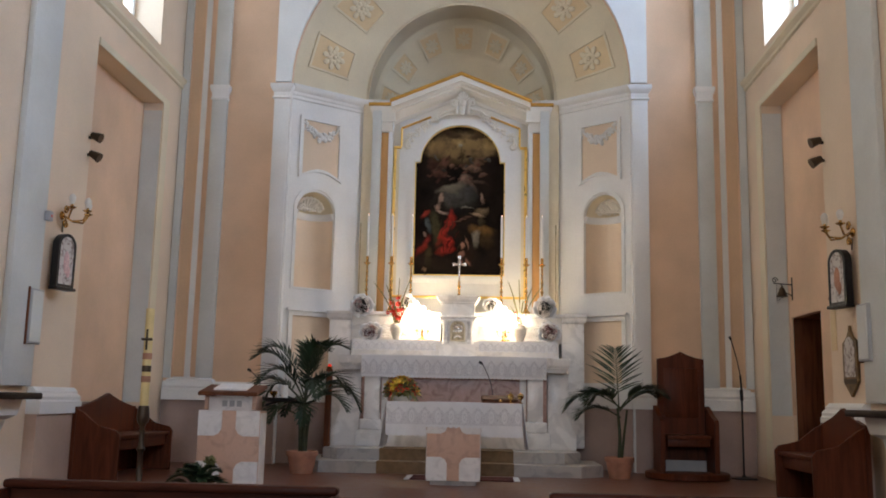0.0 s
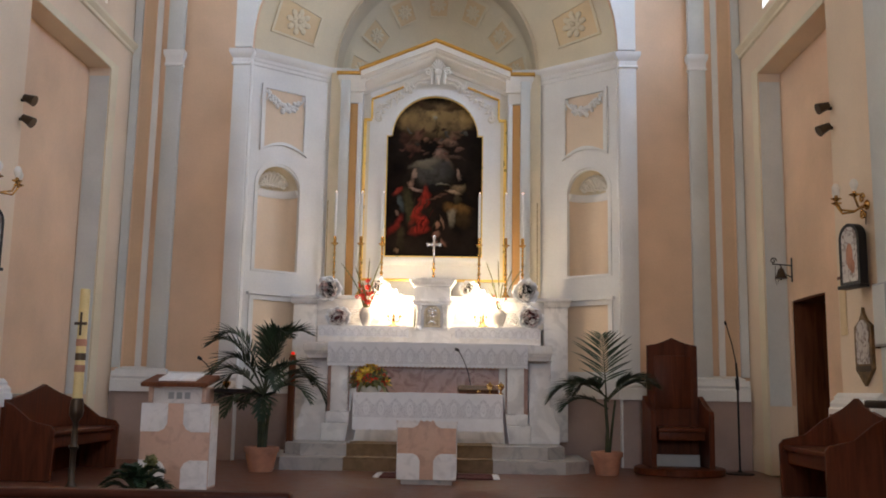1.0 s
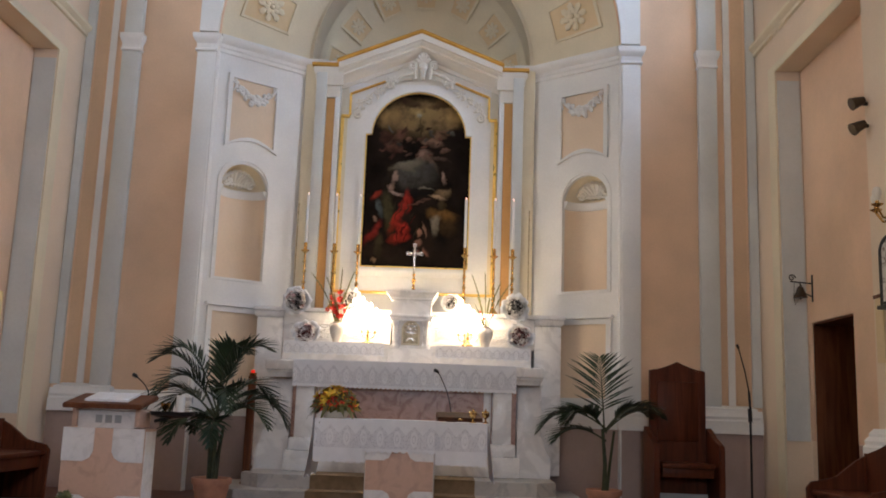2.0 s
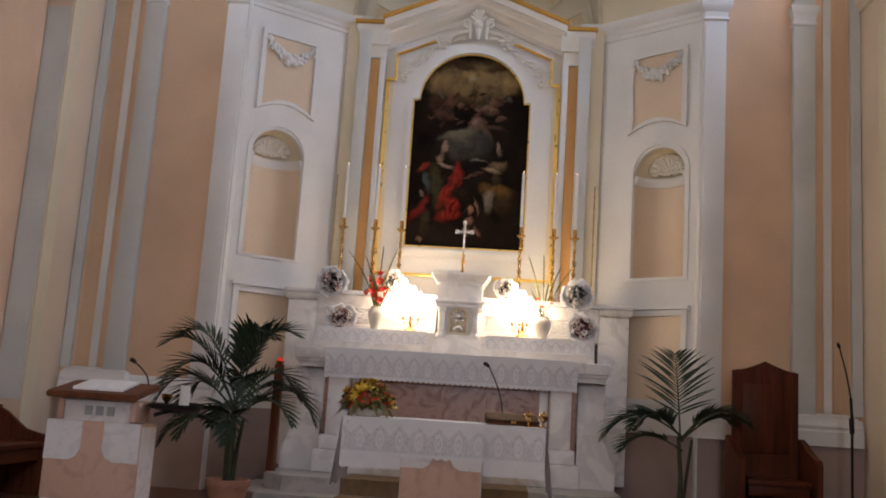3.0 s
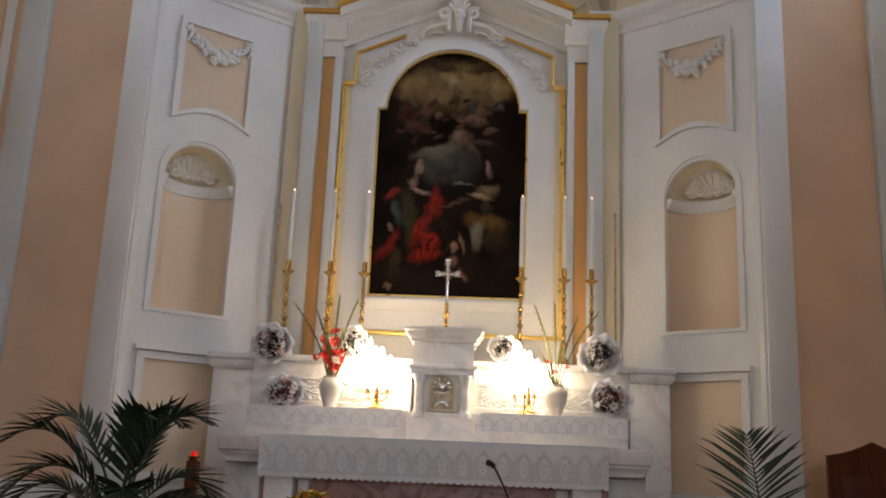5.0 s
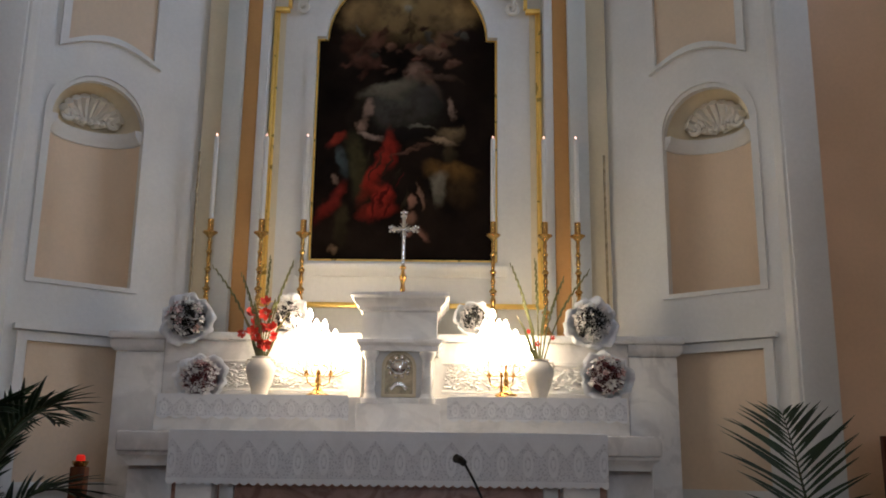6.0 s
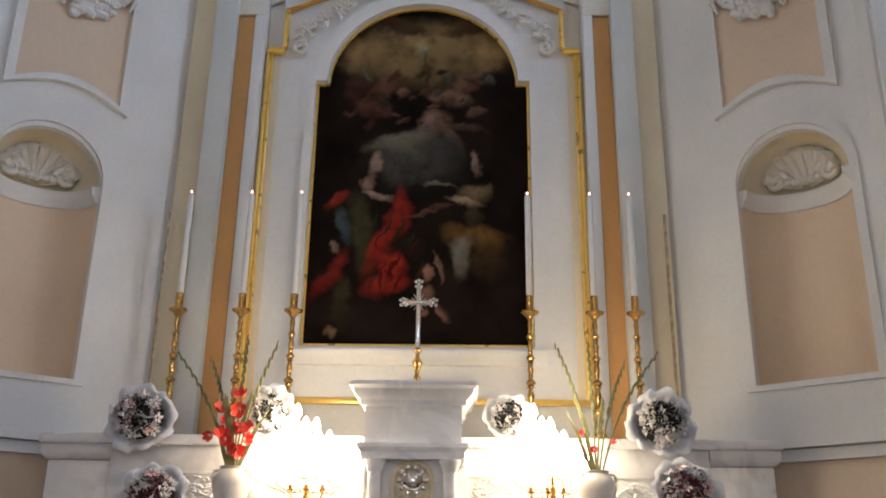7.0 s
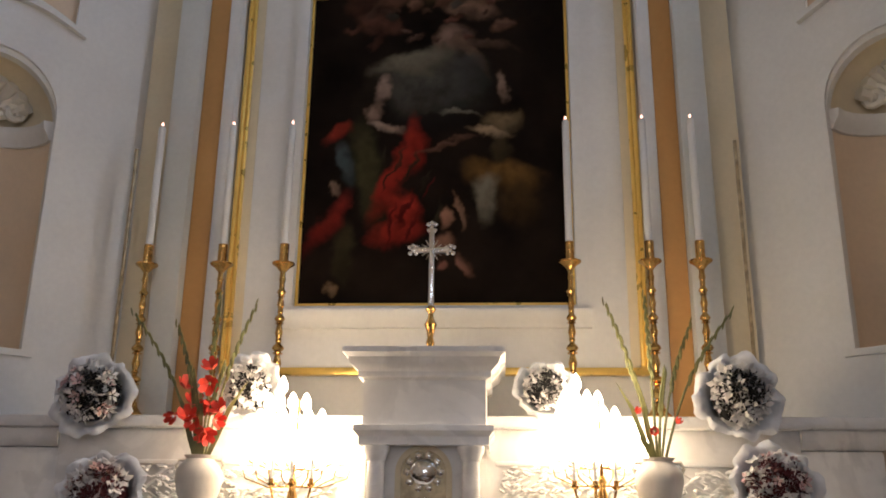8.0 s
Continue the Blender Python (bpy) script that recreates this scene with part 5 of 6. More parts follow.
def small_candelabrum(x, y, z):
    c = thing("small_candelabrum", "small three-armed brass candelabrum with slim candles", "candelabrum", pose(x, y, z), group="small candelabra")
    part("stem", L([(0.035, 0), (0.036, 0.006), (0.016, 0.02), (0.007, 0.04), (0.010, 0.06), (0.006, 0.08), (0.006, 0.125)], 14), BRASS, c)
    for s in (-1, 0, 1):
        if s:
            part("arm", T([(0, 0, 0.07), (s * 0.03, 0, 0.055), (s * 0.065, 0, 0.075), (s * 0.075, 0, 0.12)], 0.0045, 6), BRASS, c)
        part("cup", L([(0.006, 0.118), (0.016, 0.126), (0.017, 0.132), (0.009, 0.134), (0.009, 0.15)], 12, (s * 0.075, 0, 0)), BRASS, c)
        part("candle", L([(0.006, 0.148), (0.006, 0.215), (0.0, 0.225)], 8, (s * 0.075, 0, 0)), WAX, c, "slim white candle")
    return c


def petal_ball(bm, centre, r, n, size, rnd, flat=0.6, half=True):
    for k in range(n):
        a, b = rnd.uniform(0, 2 * math.pi), math.acos(rnd.uniform(0.05 if half else -1, 1))
        d = Vector((math.sin(b) * math.cos(a), -math.cos(b), math.sin(b) * math.sin(a)))
        p = Vector(centre) + d * r * rnd.uniform(0.8, 1.05)
        q = d.to_track_quat("Z", "Y").to_euler()
        s = size * rnd.uniform(0.7, 1.2)
        star = rnd.uniform(0, 1)
        for j in range(5):
            m = Matrix.Translation(p) @ q.to_matrix().to_4x4() @ Matrix.Rotation(star + j * 1.2566, 4, "Z") @ Matrix.Translation((s * 0.55, 0, 0)) @ Matrix.Rotation(-0.35, 4, "Y")
            vs = [bm.verts.new(m @ Vector(v)) for v in ((-s * 0.5, 0, 0), (0, -s * 0.3, s * 0.06), (s * 0.5, 0, s * 0.12), (0, s * 0.3, s * 0.06))]
            bm.faces.new(vs)


def posy(x, y, z, r, seed, second, tilt=0, dark=1.0, label="round white flower posy in a ruffled white paper collar"):
    """A round bouquet that faces the nave, in a collar of crimped paper."""
    rnd = random.Random(seed)
    p = thing("posy", label, "bouquet", pose(x, y, z, tilt), group="altar posies")
    bm = bmesh.new()
    n, rows = 72, []
    for q, d in ((0.25, 0.16), (0.55, 0.08), (0.85, 0.03), (1.03, -0.004), (1.15, -0.016), (1.27, -0.004)):
        row = []
        for k in range(n):
            a = 2 * math.pi * k / n
            lobe = abs(math.sin(4.5 * a + seed)) ** 0.5
            w = 1 + (0.20 * lobe - 0.12 + 0.09 * math.sin(3 * a + 2 * seed) + 0.05 * math.sin(14 * a + seed)) * (q > 1.0) * (q - 0.6)
            row.append(bm.verts.new((r * q * w * math.cos(a), d + r * (0.07 * math.sin(9 * a + 2 * seed + 2 * q) + 0.025 * math.sin(31 * a)) * (q > 0.5) * q, r * q * w * math.sin(a))))
        rows.append(row)
    for a, c in zip(rows, rows[1:]):
        for k in range(n):
            bm.faces.new((a[k], a[(k + 1) % n], c[(k + 1) % n], c[k]))
    part("paper_collar", bm, PAPER, p, sharp=1.2)
    # Dark core and leaves; the shade between blossoms is put into their colour
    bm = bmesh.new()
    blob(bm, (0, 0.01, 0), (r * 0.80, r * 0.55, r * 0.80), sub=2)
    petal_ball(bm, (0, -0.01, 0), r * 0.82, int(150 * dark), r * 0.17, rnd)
    part("leafage", bm, NEARBLACK if second is not PETALMAROON else PETALMAROON, p)
    bm = bmesh.new()
    many = 24 if second is NEARBLACK else 17
    for k in range(many):
        a, b = k * 2.4 + seed, 1.25 * math.sqrt((k + 0.5) / many)
        at = Vector((math.sin(b) * math.cos(a), -0.75 * math.cos(b), math.sin(b) * math.sin(a))) * r * 0.80
        petal_ball(bm, at, r * 0.18, 5, r * 0.29, rnd)
    part("blossom", bm, PETALWHITE, p)
    if second is PETALPINK or second is PETALMAROON:
        bm = bmesh.new()
        petal_ball(bm, (0, -0.020, 0), r * 0.90, 9, r * 0.22, rnd)
        part("blossom", bm, PETALPINK, p, "pale pink blossoms")
    part("stem_wrap", T([(0, 0.13, -0.01), (0, 0.16, -r * 0.9)], 0.022, 8, 0.016), PAPER, p)
    return p


def gladioli(x, y, z, red, seed, flip):
    v = thing("flower_urn", "white ceramic urn with gladioli", "vase of flowers", pose(x, y, z), group="flower urns")
    urn = part("urn", L([(0.045, 0), (0.05, 0.01), (0.056, 0.04), (0.078, 0.10), (0.090, 0.150), (0.087, 0.185), (0.064, 0.214), (0.052, 0.225), (0.062, 0.238), (0.057, 0.238), (0.046, 0.225), (0.044, 0.20)], 24), CERAMIC, v)
    for s in (-1, 1):
        part("handle", T([(s * 0.052, 0, 0.22), (s * 0.082, 0, 0.222), (s * 0.092, 0, 0.20), (s * 0.078, 0, 0.17)], 0.007, 7), CERAMIC, urn)
    part("soil", L([(0.0, 0.228), (0.03, 0.232), (0.047, 0.227)], 16), NEARBLACK, v, "dark wet foam in the mouth")
    rnd = random.Random(seed)
    tips = [(-0.32, 0.02, 0.80), (-0.17, 0.05, 0.76), (0.02, 0.0, 0.86), (0.17, 0.04, 0.84), (-0.05, -0.03, 0.56), (0.08, -0.03, 0.58)]
    for k, (tx, ty, tz) in enumerate(tips):
        tx = tx * flip + rnd.uniform(-0.02, 0.02)
        base, tip = Vector((tx * 0.06, ty * 0.1, 0.20)), Vector((tx, ty, tz))
        way = [base.lerp(tip, q) + Vector((tx * 0.10 * math.sin(math.pi * q) * -1, 0, 0.03 * math.sin(math.pi * q))) for q in [j / 9 for j in range(10)]]
        st = part("stem", T(way, 0.006, 6, 0.003), LEAFLIGHT, v)
        bm = bmesh.new()
        for j in range(14):
            q = 0.50 + 0.52 * j / 13
            p = base.lerp(tip, q) + Vector((-tx * 0.10 * math.sin(math.pi * q), 0, 0.03 * math.sin(math.pi * q)))
            blob(bm, p + Vector(((-1) ** j * 0.0045, -0.004, 0)), (0.0038 + 0.006 * (1 - q), 0.0045, 0.022 + 0.010 * (1 - q)), (0, (-1) ** j * -0.10 + math.atan2(tx, tz), 0))
        part("bud_spike", bm, LEAFLIGHT, v, kind="stuff")
        open_here = (3 if k in (1, 2, 4, 5) else 1) if red else (k % 2)
        bm = bmesh.new()
        for j in range(open_here):
            q = (0.34 if red else 0.35) + 0.11 * j + rnd.uniform(-0.03, 0.03)
            p = base.lerp(tip, q) + Vector((rnd.uniform(-0.03, 0.03), -0.025, rnd.uniform(-0.01, 0.01)))
            s = (0.040 if red else 0.020) * rnd.uniform(0.8, 1.2)
            turn, nod = rnd.uniform(-1.0, 1.0), rnd.uniform(-0.9, 0.5)
            for i in range(6):
                a = i * math.pi / 3 + j
                m = Matrix.Translation(p) @ Matrix.Rotation(turn, 4, "Z") @ Matrix.Rotation(nod, 4, "X") @ Matrix.Rotation(a, 4, "Y") @ Matrix.Translation((0, 0, s * 0.55)) @ Matrix.Rotation(0.5, 4, "X")
                vs = [bm.verts.new(m @ Vector(c)) for c in ((0, 0.006, -s * 0.6), (-s * 0.38, 0, 0), (-s * 0.2, -0.01, s * 0.5), (s * 0.2, -0.012, s * 0.5), (s * 0.38, 0, 0))]
                bm.faces.new(vs)
        part("blossom", bm, PETALRED, v, "red gladiolus blossoms")
    for k in range(5 if red else 2):
        a = rnd.uniform(-0.5, 0.5)
        bm = bmesh.new()
        pts = [(a * 0.02, -0.01, 0.19), (a * 0.12, -0.015, 0.30), (a * 0.22, -0.02, 0.42), (a * 0.36, -0.02, 0.52)]
        w = (0.007, 0.011, 0.009, 0.001)
        ls = [bm.verts.new((p[0] - q, p[1], p[2])) for p, q in zip(pts, w)]
        rs = [bm.verts.new((p[0] + q, p[1] + 0.004, p[2])) for p, q in zip(pts, w)]
        for j in range(3):
            bm.faces.new((ls[j], ls[j + 1], rs[j + 1], rs[j]))
        part("leaf", bm, LEAFLIGHT, v)
    return v


altarpiece()
high_altar()
altar_cloths()
for cx in (-1.345, -0.985, -0.69, 0.645, 1.01, 1.24):
    candlestick(cx, 13.6, 2.925)
altar_cross()
for rx in (-1.46, 1.44):
    rod = thing("altar_rod", "slender dull brass rod standing on the altar ledge", "rod", pose(rx, 13.60, 2.906), group="slender rods")
    part("foot", L([(0.03, 0), (0.03, 0.01), (0.01, 0.02)], 14), BRONZEGILT, rod)
    part("shaft", T([(0, 0, 0.015), (0, 0, 1.35)], 0.009, 8), BRONZEGILT, rod)
electric_candelabrum(-0.47, 13.08, 2.488, 1)
electric_candelabrum(0.70, 13.08, 2.50, 1, 0.86)
small_candelabrum(-0.455, 12.985, 2.488)
small_candelabrum(0.665, 12.985, 2.488)
gladioli(-0.825, 13.05, 2.487, True, 4, 1)
gladioli(0.905, 13.05, 2.487, False, 9, -1)
posy(-1.35, 13.21, 2.98, 0.135, 1, PETALPINK, -8)
posy(1.26, 13.21, 2.98, 0.135, 2, NEARBLACK, -8, 0.8)
posy(-1.18, 13.0, 2.58, 0.128, 3, PETALMAROON, -14, 1.0, "white and maroon flower posy in a ruffled white paper collar")
posy(1.31, 13.0, 2.62, 0.128, 4, PETALMAROON, -14, 1.0, "white and maroon flower posy in a ruffled white paper collar")
posy(-0.71, 13.24, 3.02, 0.112, 5, NEARBLACK, -8, 0.5)
posy(0.5, 13.24, 3.01, 0.095, 6, NEARBLACK, -8, 1.4)


# ---- free-standing altar and what lies on it ----
def crossed_block(parent, name, x0, x1, y0, y1, z0, z1):
    """A stone block whose front shows a pink cross between four pale corner slabs with cut corners."""
    b = part(name, B(x0, x1, y0, y1, z0, z1, bevel=0.006), PINKSTONE, parent, "pink stone block with a cross front")
    w, h = (x1 - x0), (z1 - z0)
    a, c, cut = w * 0.385, h * 0.335, w * 0.12
    for sx in (-1, 1):
        for sz in (-1, 1):
            ox, oz = (x0 if sx < 0 else x1), (z0 if sz < 0 else z1)
            pts = [(ox, oz), (ox - sx * a, oz), (ox - sx * a, oz - sz * (c - cut)), (ox - sx * (a - cut * 0.35), oz - sz * (c - cut * 0.35)), (ox - sx * (a - cut), oz - sz * c), (ox, oz - sz * c)]
            part("corner_slab", solid(bmesh.new(), pts, lambda u, v, d: (u, d, v), y0 - 0.006, y0 + 0.01), PALESTONE, b)
    for s, xx in ((-1, x0), (1, x1)):
        part("side_slab", B(*sorted((xx, xx + s * 0.006)), y0 + 0.03, y1 - 0.03, z0 + 0.02, z1 - 0.02), PALESTONE, b)
    return b


def people_altar():
    X = 0.10
    a = thing("free_altar", "stone altar table with a pale and pink crossed pedestal", "altar")
    part("plinth", B(X - 0.25, X + 0.25, 10.34, 10.72, F, F + 0.05), STEPSTONE, a)
    crossed_block(a, "pedestal", X - 0.29, X + 0.29, 10.30, 10.76, F + 0.05, 1.56)
    part("mensa", B(X - 0.73, X + 0.73, 10.33, 11.12, 1.56, 1.638, bevel=0.008), PALESTONE, a)
    c = thing("table_cloth", "white lace-edged cloth hanging over the altar table", "altar cloth")
    part("cloth_top", B(X - 0.745, X + 0.745, 10.318, 11.13, 1.639, 1.646, bevel=0.003), CLOTH, c)
    for s in (-1, 1):
        x0, x1 = sorted((X + s * 0.30, X + s * 0.745))
        part("front_fall", scalloped(x0, x1, 1.29, 1.644, 10.316, 0.06, 0.012, wave=0.010), LACE3, c)
        bm = bmesh.new()
        n = 14
        rows = [[bm.verts.new((X + s * (0.748 + 0.06 * j / 5 + 0.014 * math.sin(k * 1.1) * j / 5), 10.318 + 0.81 * k / n, 1.644 - 0.50 * j / 5 + (0.02 * math.cos(k * 2.2) if j == 5 else 0))) for k in range(n + 1)] for j in range(6)]
        for r, q in zip(rows, rows[1:]):
            for k in range(n):
                bm.faces.new((r[k], r[k + 1], q[k + 1], q[k]))
        bmesh.ops.solidify(bm, geom=bm.faces[:], thickness=0.003)
        part("side_fall", bm, CLOTH, c)
    r = thing("lace_runner", "narrow white runner with a lace hem over the altar front", "altar cloth")
    part("runner_top", B(X - 0.30, X + 0.30, 10.290, 10.9, 1.647, 1.651), CLOTH, r)
    part("lace_hem", scalloped(X - 0.30, X + 0.30, 1.385, 1.65, 10.286, 0.06, 0.014, wave=0.003), LACE3, r)
    g = thing("rug", "small dark red rug with pale fringed ends", "rug")
    part("pile", B(-0.42, 0.78, 10.95, 11.5, F + 0.002, F + 0.012), RUG, g)
    for s in (-1, 1):
        x = 0.18 + s * 0.60
        bm = bmesh.new()
        for k in range(28):
            tube(bm, [(x, 10.96 + 0.53 * k / 27, F + 0.008), (x + s * (0.06 + 0.012 * math.sin(k * 2.1)), 10.96 + 0.53 * k / 27 + 0.006 * math.sin(k), F + 0.006)], 0.006, 5)
        part("fringe", bm, CLOTH, g)


def bouquet_low(x, y, z):
    rnd = random.Random(17)
    f = thing("flower_arrangement", "low arrangement of yellow and red flowers with green leaves", "flowers", pose(x, y, z) @ Matrix.Scale(1.25, 4))
    part("bowl", L([(0.07, 0), (0.09, 0.02), (0.10, 0.05), (0.085, 0.055)], 18), CERAMIC, f)

    def tuft(n, size, material, name, radius, low=0.05):
        bm = bmesh.new()
        for k in range(n):
            a, b = rnd.uniform(0, 2 * math.pi), rnd.uniform(low, 1.35)
            d = Vector((math.sin(b) * math.cos(a), math.sin(b) * math.sin(a) * 0.8, math.cos(b) * 0.9))
            p = Vector((0, 0, 0.04)) + d * radius * rnd.uniform(0.75, 1.1)
            m0 = Matrix.Translation(p) @ d.to_track_quat("Z", "Y").to_matrix().to_4x4()
            for j in range(6):
                m = m0 @ Matrix.Rotation(j * 1.05 + k, 4, "Z") @ Matrix.Rotation(-0.5, 4, "Y")
                s = size * rnd.uniform(0.8, 1.2)
                bm.faces.new([bm.verts.new(m @ Vector(v)) for v in ((0, 0, 0), (s * 0.5, -s * 0.22, 0.004), (s, 0, 0), (s * 0.5, s * 0.22, 0.004))])
        part(name, bm, material, f)

    tuft(70, 0.07, LEAFLIGHT, "foliage", 0.14)
    tuft(34, 0.055, PETALYELLOW, "yellow_flower", 0.17)
    tuft(14, 0.075, PETALRED, "red_flower", 0.15, 0.0)
    bm = bmesh.new()
    for k in range(16):
        a = 2 * math.pi * k / 16
        blade = [(0.06, -0.01, 0.05), (0.14, -0.02, 0.08), (0.225, 0.0, 0.055 - 0.05 * (k % 3)), (0.14, 0.02, 0.08)]
        m = Matrix.Rotation(a, 4, "Z")
        bm.faces.new([bm.verts.new(m @ Vector(v)) for v in blade])
    part("leaf_ring", bm, LEAFLIGHT, f)


def gooseneck(name, x, y, z, top, label, base=True):
    """A microphone on a thin bent neck; top is its head relative to the foot."""
    m = thing(name, label, "microphone", pose(x, y, z))
    if base:
        part("foot", L([(0.045, 0), (0.045, 0.012), (0.02, 0.018), (0.010, 0.02)], 18), DARK, m)
    tx, ty, tz = top
    pts = [(tx * q ** 2, ty * q ** 2, 0.015 + (tz - 0.015) * q) for q in [k / 9 for k in range(10)]]
    part("neck", T(pts, 0.005, 7), DARK, m)
    part("head", T([pts[-1], (tx * 1.12, ty * 1.2, tz + 0.012), (tx * 1.25, ty * 1.5, tz + 0.018)], 0.013, 10, 0.016), DARK, m)


def altar_things():
    b = thing("missal", "closed brown leather missal on a slanted low rest", "book", pose(0.60, 10.62, 1.652, 0, 0, 4))
    part("rest", B(-0.20, 0.20, -0.13, 0.13, 0, 0.012, bevel=0.004), POSTWOOD, b)
    bm = bmesh.new()
    solid(bm, [(-0.13, 0.012), (0.13, 0.012), (0.13, 0.085), (-0.13, 0.035)], lambda u, v, d: (d, u, v), -0.20, 0.20)
    bmesh.ops.bevel(bm, geom=bm.edges[:], offset=0.008, segments=2, affect="EDGES")
    part("cover", bm, LEATHER, b)
    part("clasp", B(-0.02, 0.02, -0.142, -0.131, 0.014, 0.03, bevel=0.003), BRASS, b)
    for x in (0.72, 0.83):
        c = thing("ciborium", "small polished gilt metal cup on a foot", "cup", pose(x, 10.46, 1.647), group="gilt cups")
        part("cup", L([(0.028, 0), (0.028, 0.006), (0.010, 0.014), (0.008, 0.035), (0.024, 0.05), (0.034, 0.068), (0.036, 0.088), (0.033, 0.088), (0.02, 0.06)], 18), BRASS, c)
        part("lid", L([(0.037, 0.089), (0.03, 0.10), (0.012, 0.108), (0.006, 0.112), (0.009, 0.12), (0, 0.127)], 18), BRASS, c)
    gooseneck("table_microphone", 0.53, 10.75, 1.646, (-0.13, -0.05, 0.44), "black gooseneck microphone on the altar table")


def lectern():
    l = thing("lectern", "stone reading desk with a pink cross front and slanted top", "lectern")
    x0, x1, y0, y1 = -2.47, -1.84, 9.50, 9.80
    crossed_block(l, "body", x0, x1, y0, y1, F, 1.52)
    part("neck", B(x0 + 0.09, x1 - 0.09, y0 + 0.03, y1 - 0.05, 1.52, 1.66, bevel=0.004), PALESTONE, l)
    for k in range(3):
        part("sign_bar", B(-2.24 + 0.075 * k, -2.19 + 0.075 * k, y0 + 0.024, y0 + 0.031, 1.56, 1.62), PLASTIC, l)
    for s in (-1, 1):
        xx = x0 + 0.07 if s < 0 else x1 - 0.07
        part("bracket", B(xx - 0.02, xx + 0.02, y0 + 0.01, y1 - 0.02, 1.53, 1.67, bevel=0.005), PINKSTONE, l)
    bm = bmesh.new()
    solid(bm, [(y0 - 0.08, 1.665), (y1 + 0.05, 1.745), (y1 + 0.05, 1.785), (y0 - 0.08, 1.705)], lambda u, v, d: (d, u, v), x0 + 0.0, x1 - 0.02)
    bmesh.ops.bevel(bm, geom=bm.edges[:], offset=0.008, segments=2, affect="EDGES")
    part("desk_top", bm, POSTWOOD, l, "slanted brown wooden top")
    b = thing("lectionary", "open book with white pages on the reading desk", "book")
    for s in (-1, 1):
        bm = bmesh.new()
        solid(bm, [(9.50, 1.722), (9.78, 1.778), (9.78, 1.796), (9.50, 1.74)], lambda u, v, d: (d, u, v), -2.16 + s * 0.004, -2.16 + s * 0.17)
        part("page_block", bm, PAPER, b)
    t = thing("side_tray", "dark metal side tray with a short bracket", "tray")
    part("tray", L([(0.11, 1.615), (0.17, 1.63), (0.18, 1.66), (0.172, 1.66), (0.16, 1.638), (0.0, 1.636)], 28, (-1.70, 9.72, 0)), DARK, t)
    part("bracket", T([(-1.84, 9.72, 1.58), (-1.78, 9.72, 1.60), (-1.70, 9.72, 1.62)], 0.014, 8), DARK, t)
    c = thing("white_candle", "short thick white candle on the side tray", "candle", pose(-1.65, 9.74, 1.637))
    part("wax", L([(0.034, 0), (0.034, 0.15), (0.03, 0.153), (0.0, 0.147)], 20), WAX, c)
    part("wick", T([(0, 0, 0.147), (0.002, 0, 0.16)], 0.0015, 5), DARK, c)
    c = thing("small_cup", "small gilt cup on the side tray", "cup", pose(-1.75, 9.68, 1.637))
    part("cup", L([(0.03, 0), (0.01, 0.015), (0.012, 0.03), (0.035, 0.06), (0.038, 0.09), (0.034, 0.09)], 16), BRASS, c)
    gooseneck("desk_microphone", -1.92, 9.76, 1.765, (-0.09, -0.05, 0.16), "black gooseneck microphone on the reading desk", base=False)


# ---- plants ----
def frond_mesh(length, rise, droop, leaflets, seed, width=0.022, spread=0.42, wide=1.0):
    """A feather leaf along +x: an arching rib with narrow leaflets on both sides."""
    rnd = random.Random(seed)
    rib = bmesh.new()
    n = 14
    pts = []
    for k in range(n + 1):
        q = k / n
        pts.append(Vector((length * (0.92 * q - 0.10 * droop * q ** 3), 0, rise * length * q * (1.25 - 0.45 * q) - droop * length * q ** 3)))
    tube(rib, pts, 0.010, 6, 0.002)
    leaf = bmesh.new()
    for k in range(leaflets):
        q = 0.26 + 0.74 * k / (leaflets - 1)
        f = q * n
        i = min(n - 1, int(f))
        p = pts[i].lerp(pts[i + 1], f - i)
        d = (pts[i + 1] - pts[i]).normalized()
        up = Vector((0, 1, 0)).cross(d) * -1
        long = spread * length * math.sin(math.pi * (0.22 + 0.70 * (q - 0.2) / 0.8)) * rnd.uniform(0.9, 1.08)
        for s in (-1, 1):
            a = radians(rnd.uniform(42, 54)) * wide * (1 - 0.35 * q)
            way = (d * math.cos(a) + Vector((0, s, 0)) * math.sin(a) + up * 0.22).normalized()
            side = way.cross(up).normalized()
            w = width * rnd.uniform(0.85, 1.15)
            sag = rnd.uniform(0.10, 0.22)
            ring = []
            for j in range(5):
                g = j / 4
                c = p + way * long * g - Vector((0, 0, 1)) * sag * long * g * g
                ww = w * (0.35, 1.0, 0.9, 0.55, 0.04)[j]
                ring.append((leaf.verts.new(c - side * ww * 0.5 + up * ww * 0.16), leaf.verts.new(c - up * ww * 0.05), leaf.verts.new(c + side * ww * 0.5 + up * ww * 0.16)))
            for r, t in zip(ring, ring[1:]):
                leaf.faces.new((r[0], t[0], t[1], r[1]))
                leaf.faces.new((r[1], t[1], t[2], r[2]))
    return rib, leaf


FRONDS = {}


def frond(parent, kind, m):
    if kind not in FRONDS:
        rib, leaf = frond_mesh(*kind)
        r = part("frond", rib, STEM, parent, at=m)
        l = part("leafage", leaf, LEAF, r)
        FRONDS[kind] = (r, l)
    else:
        r = more("frond", FRONDS[kind][0], parent, m)
        more("leafage", FRONDS[kind][1], r)


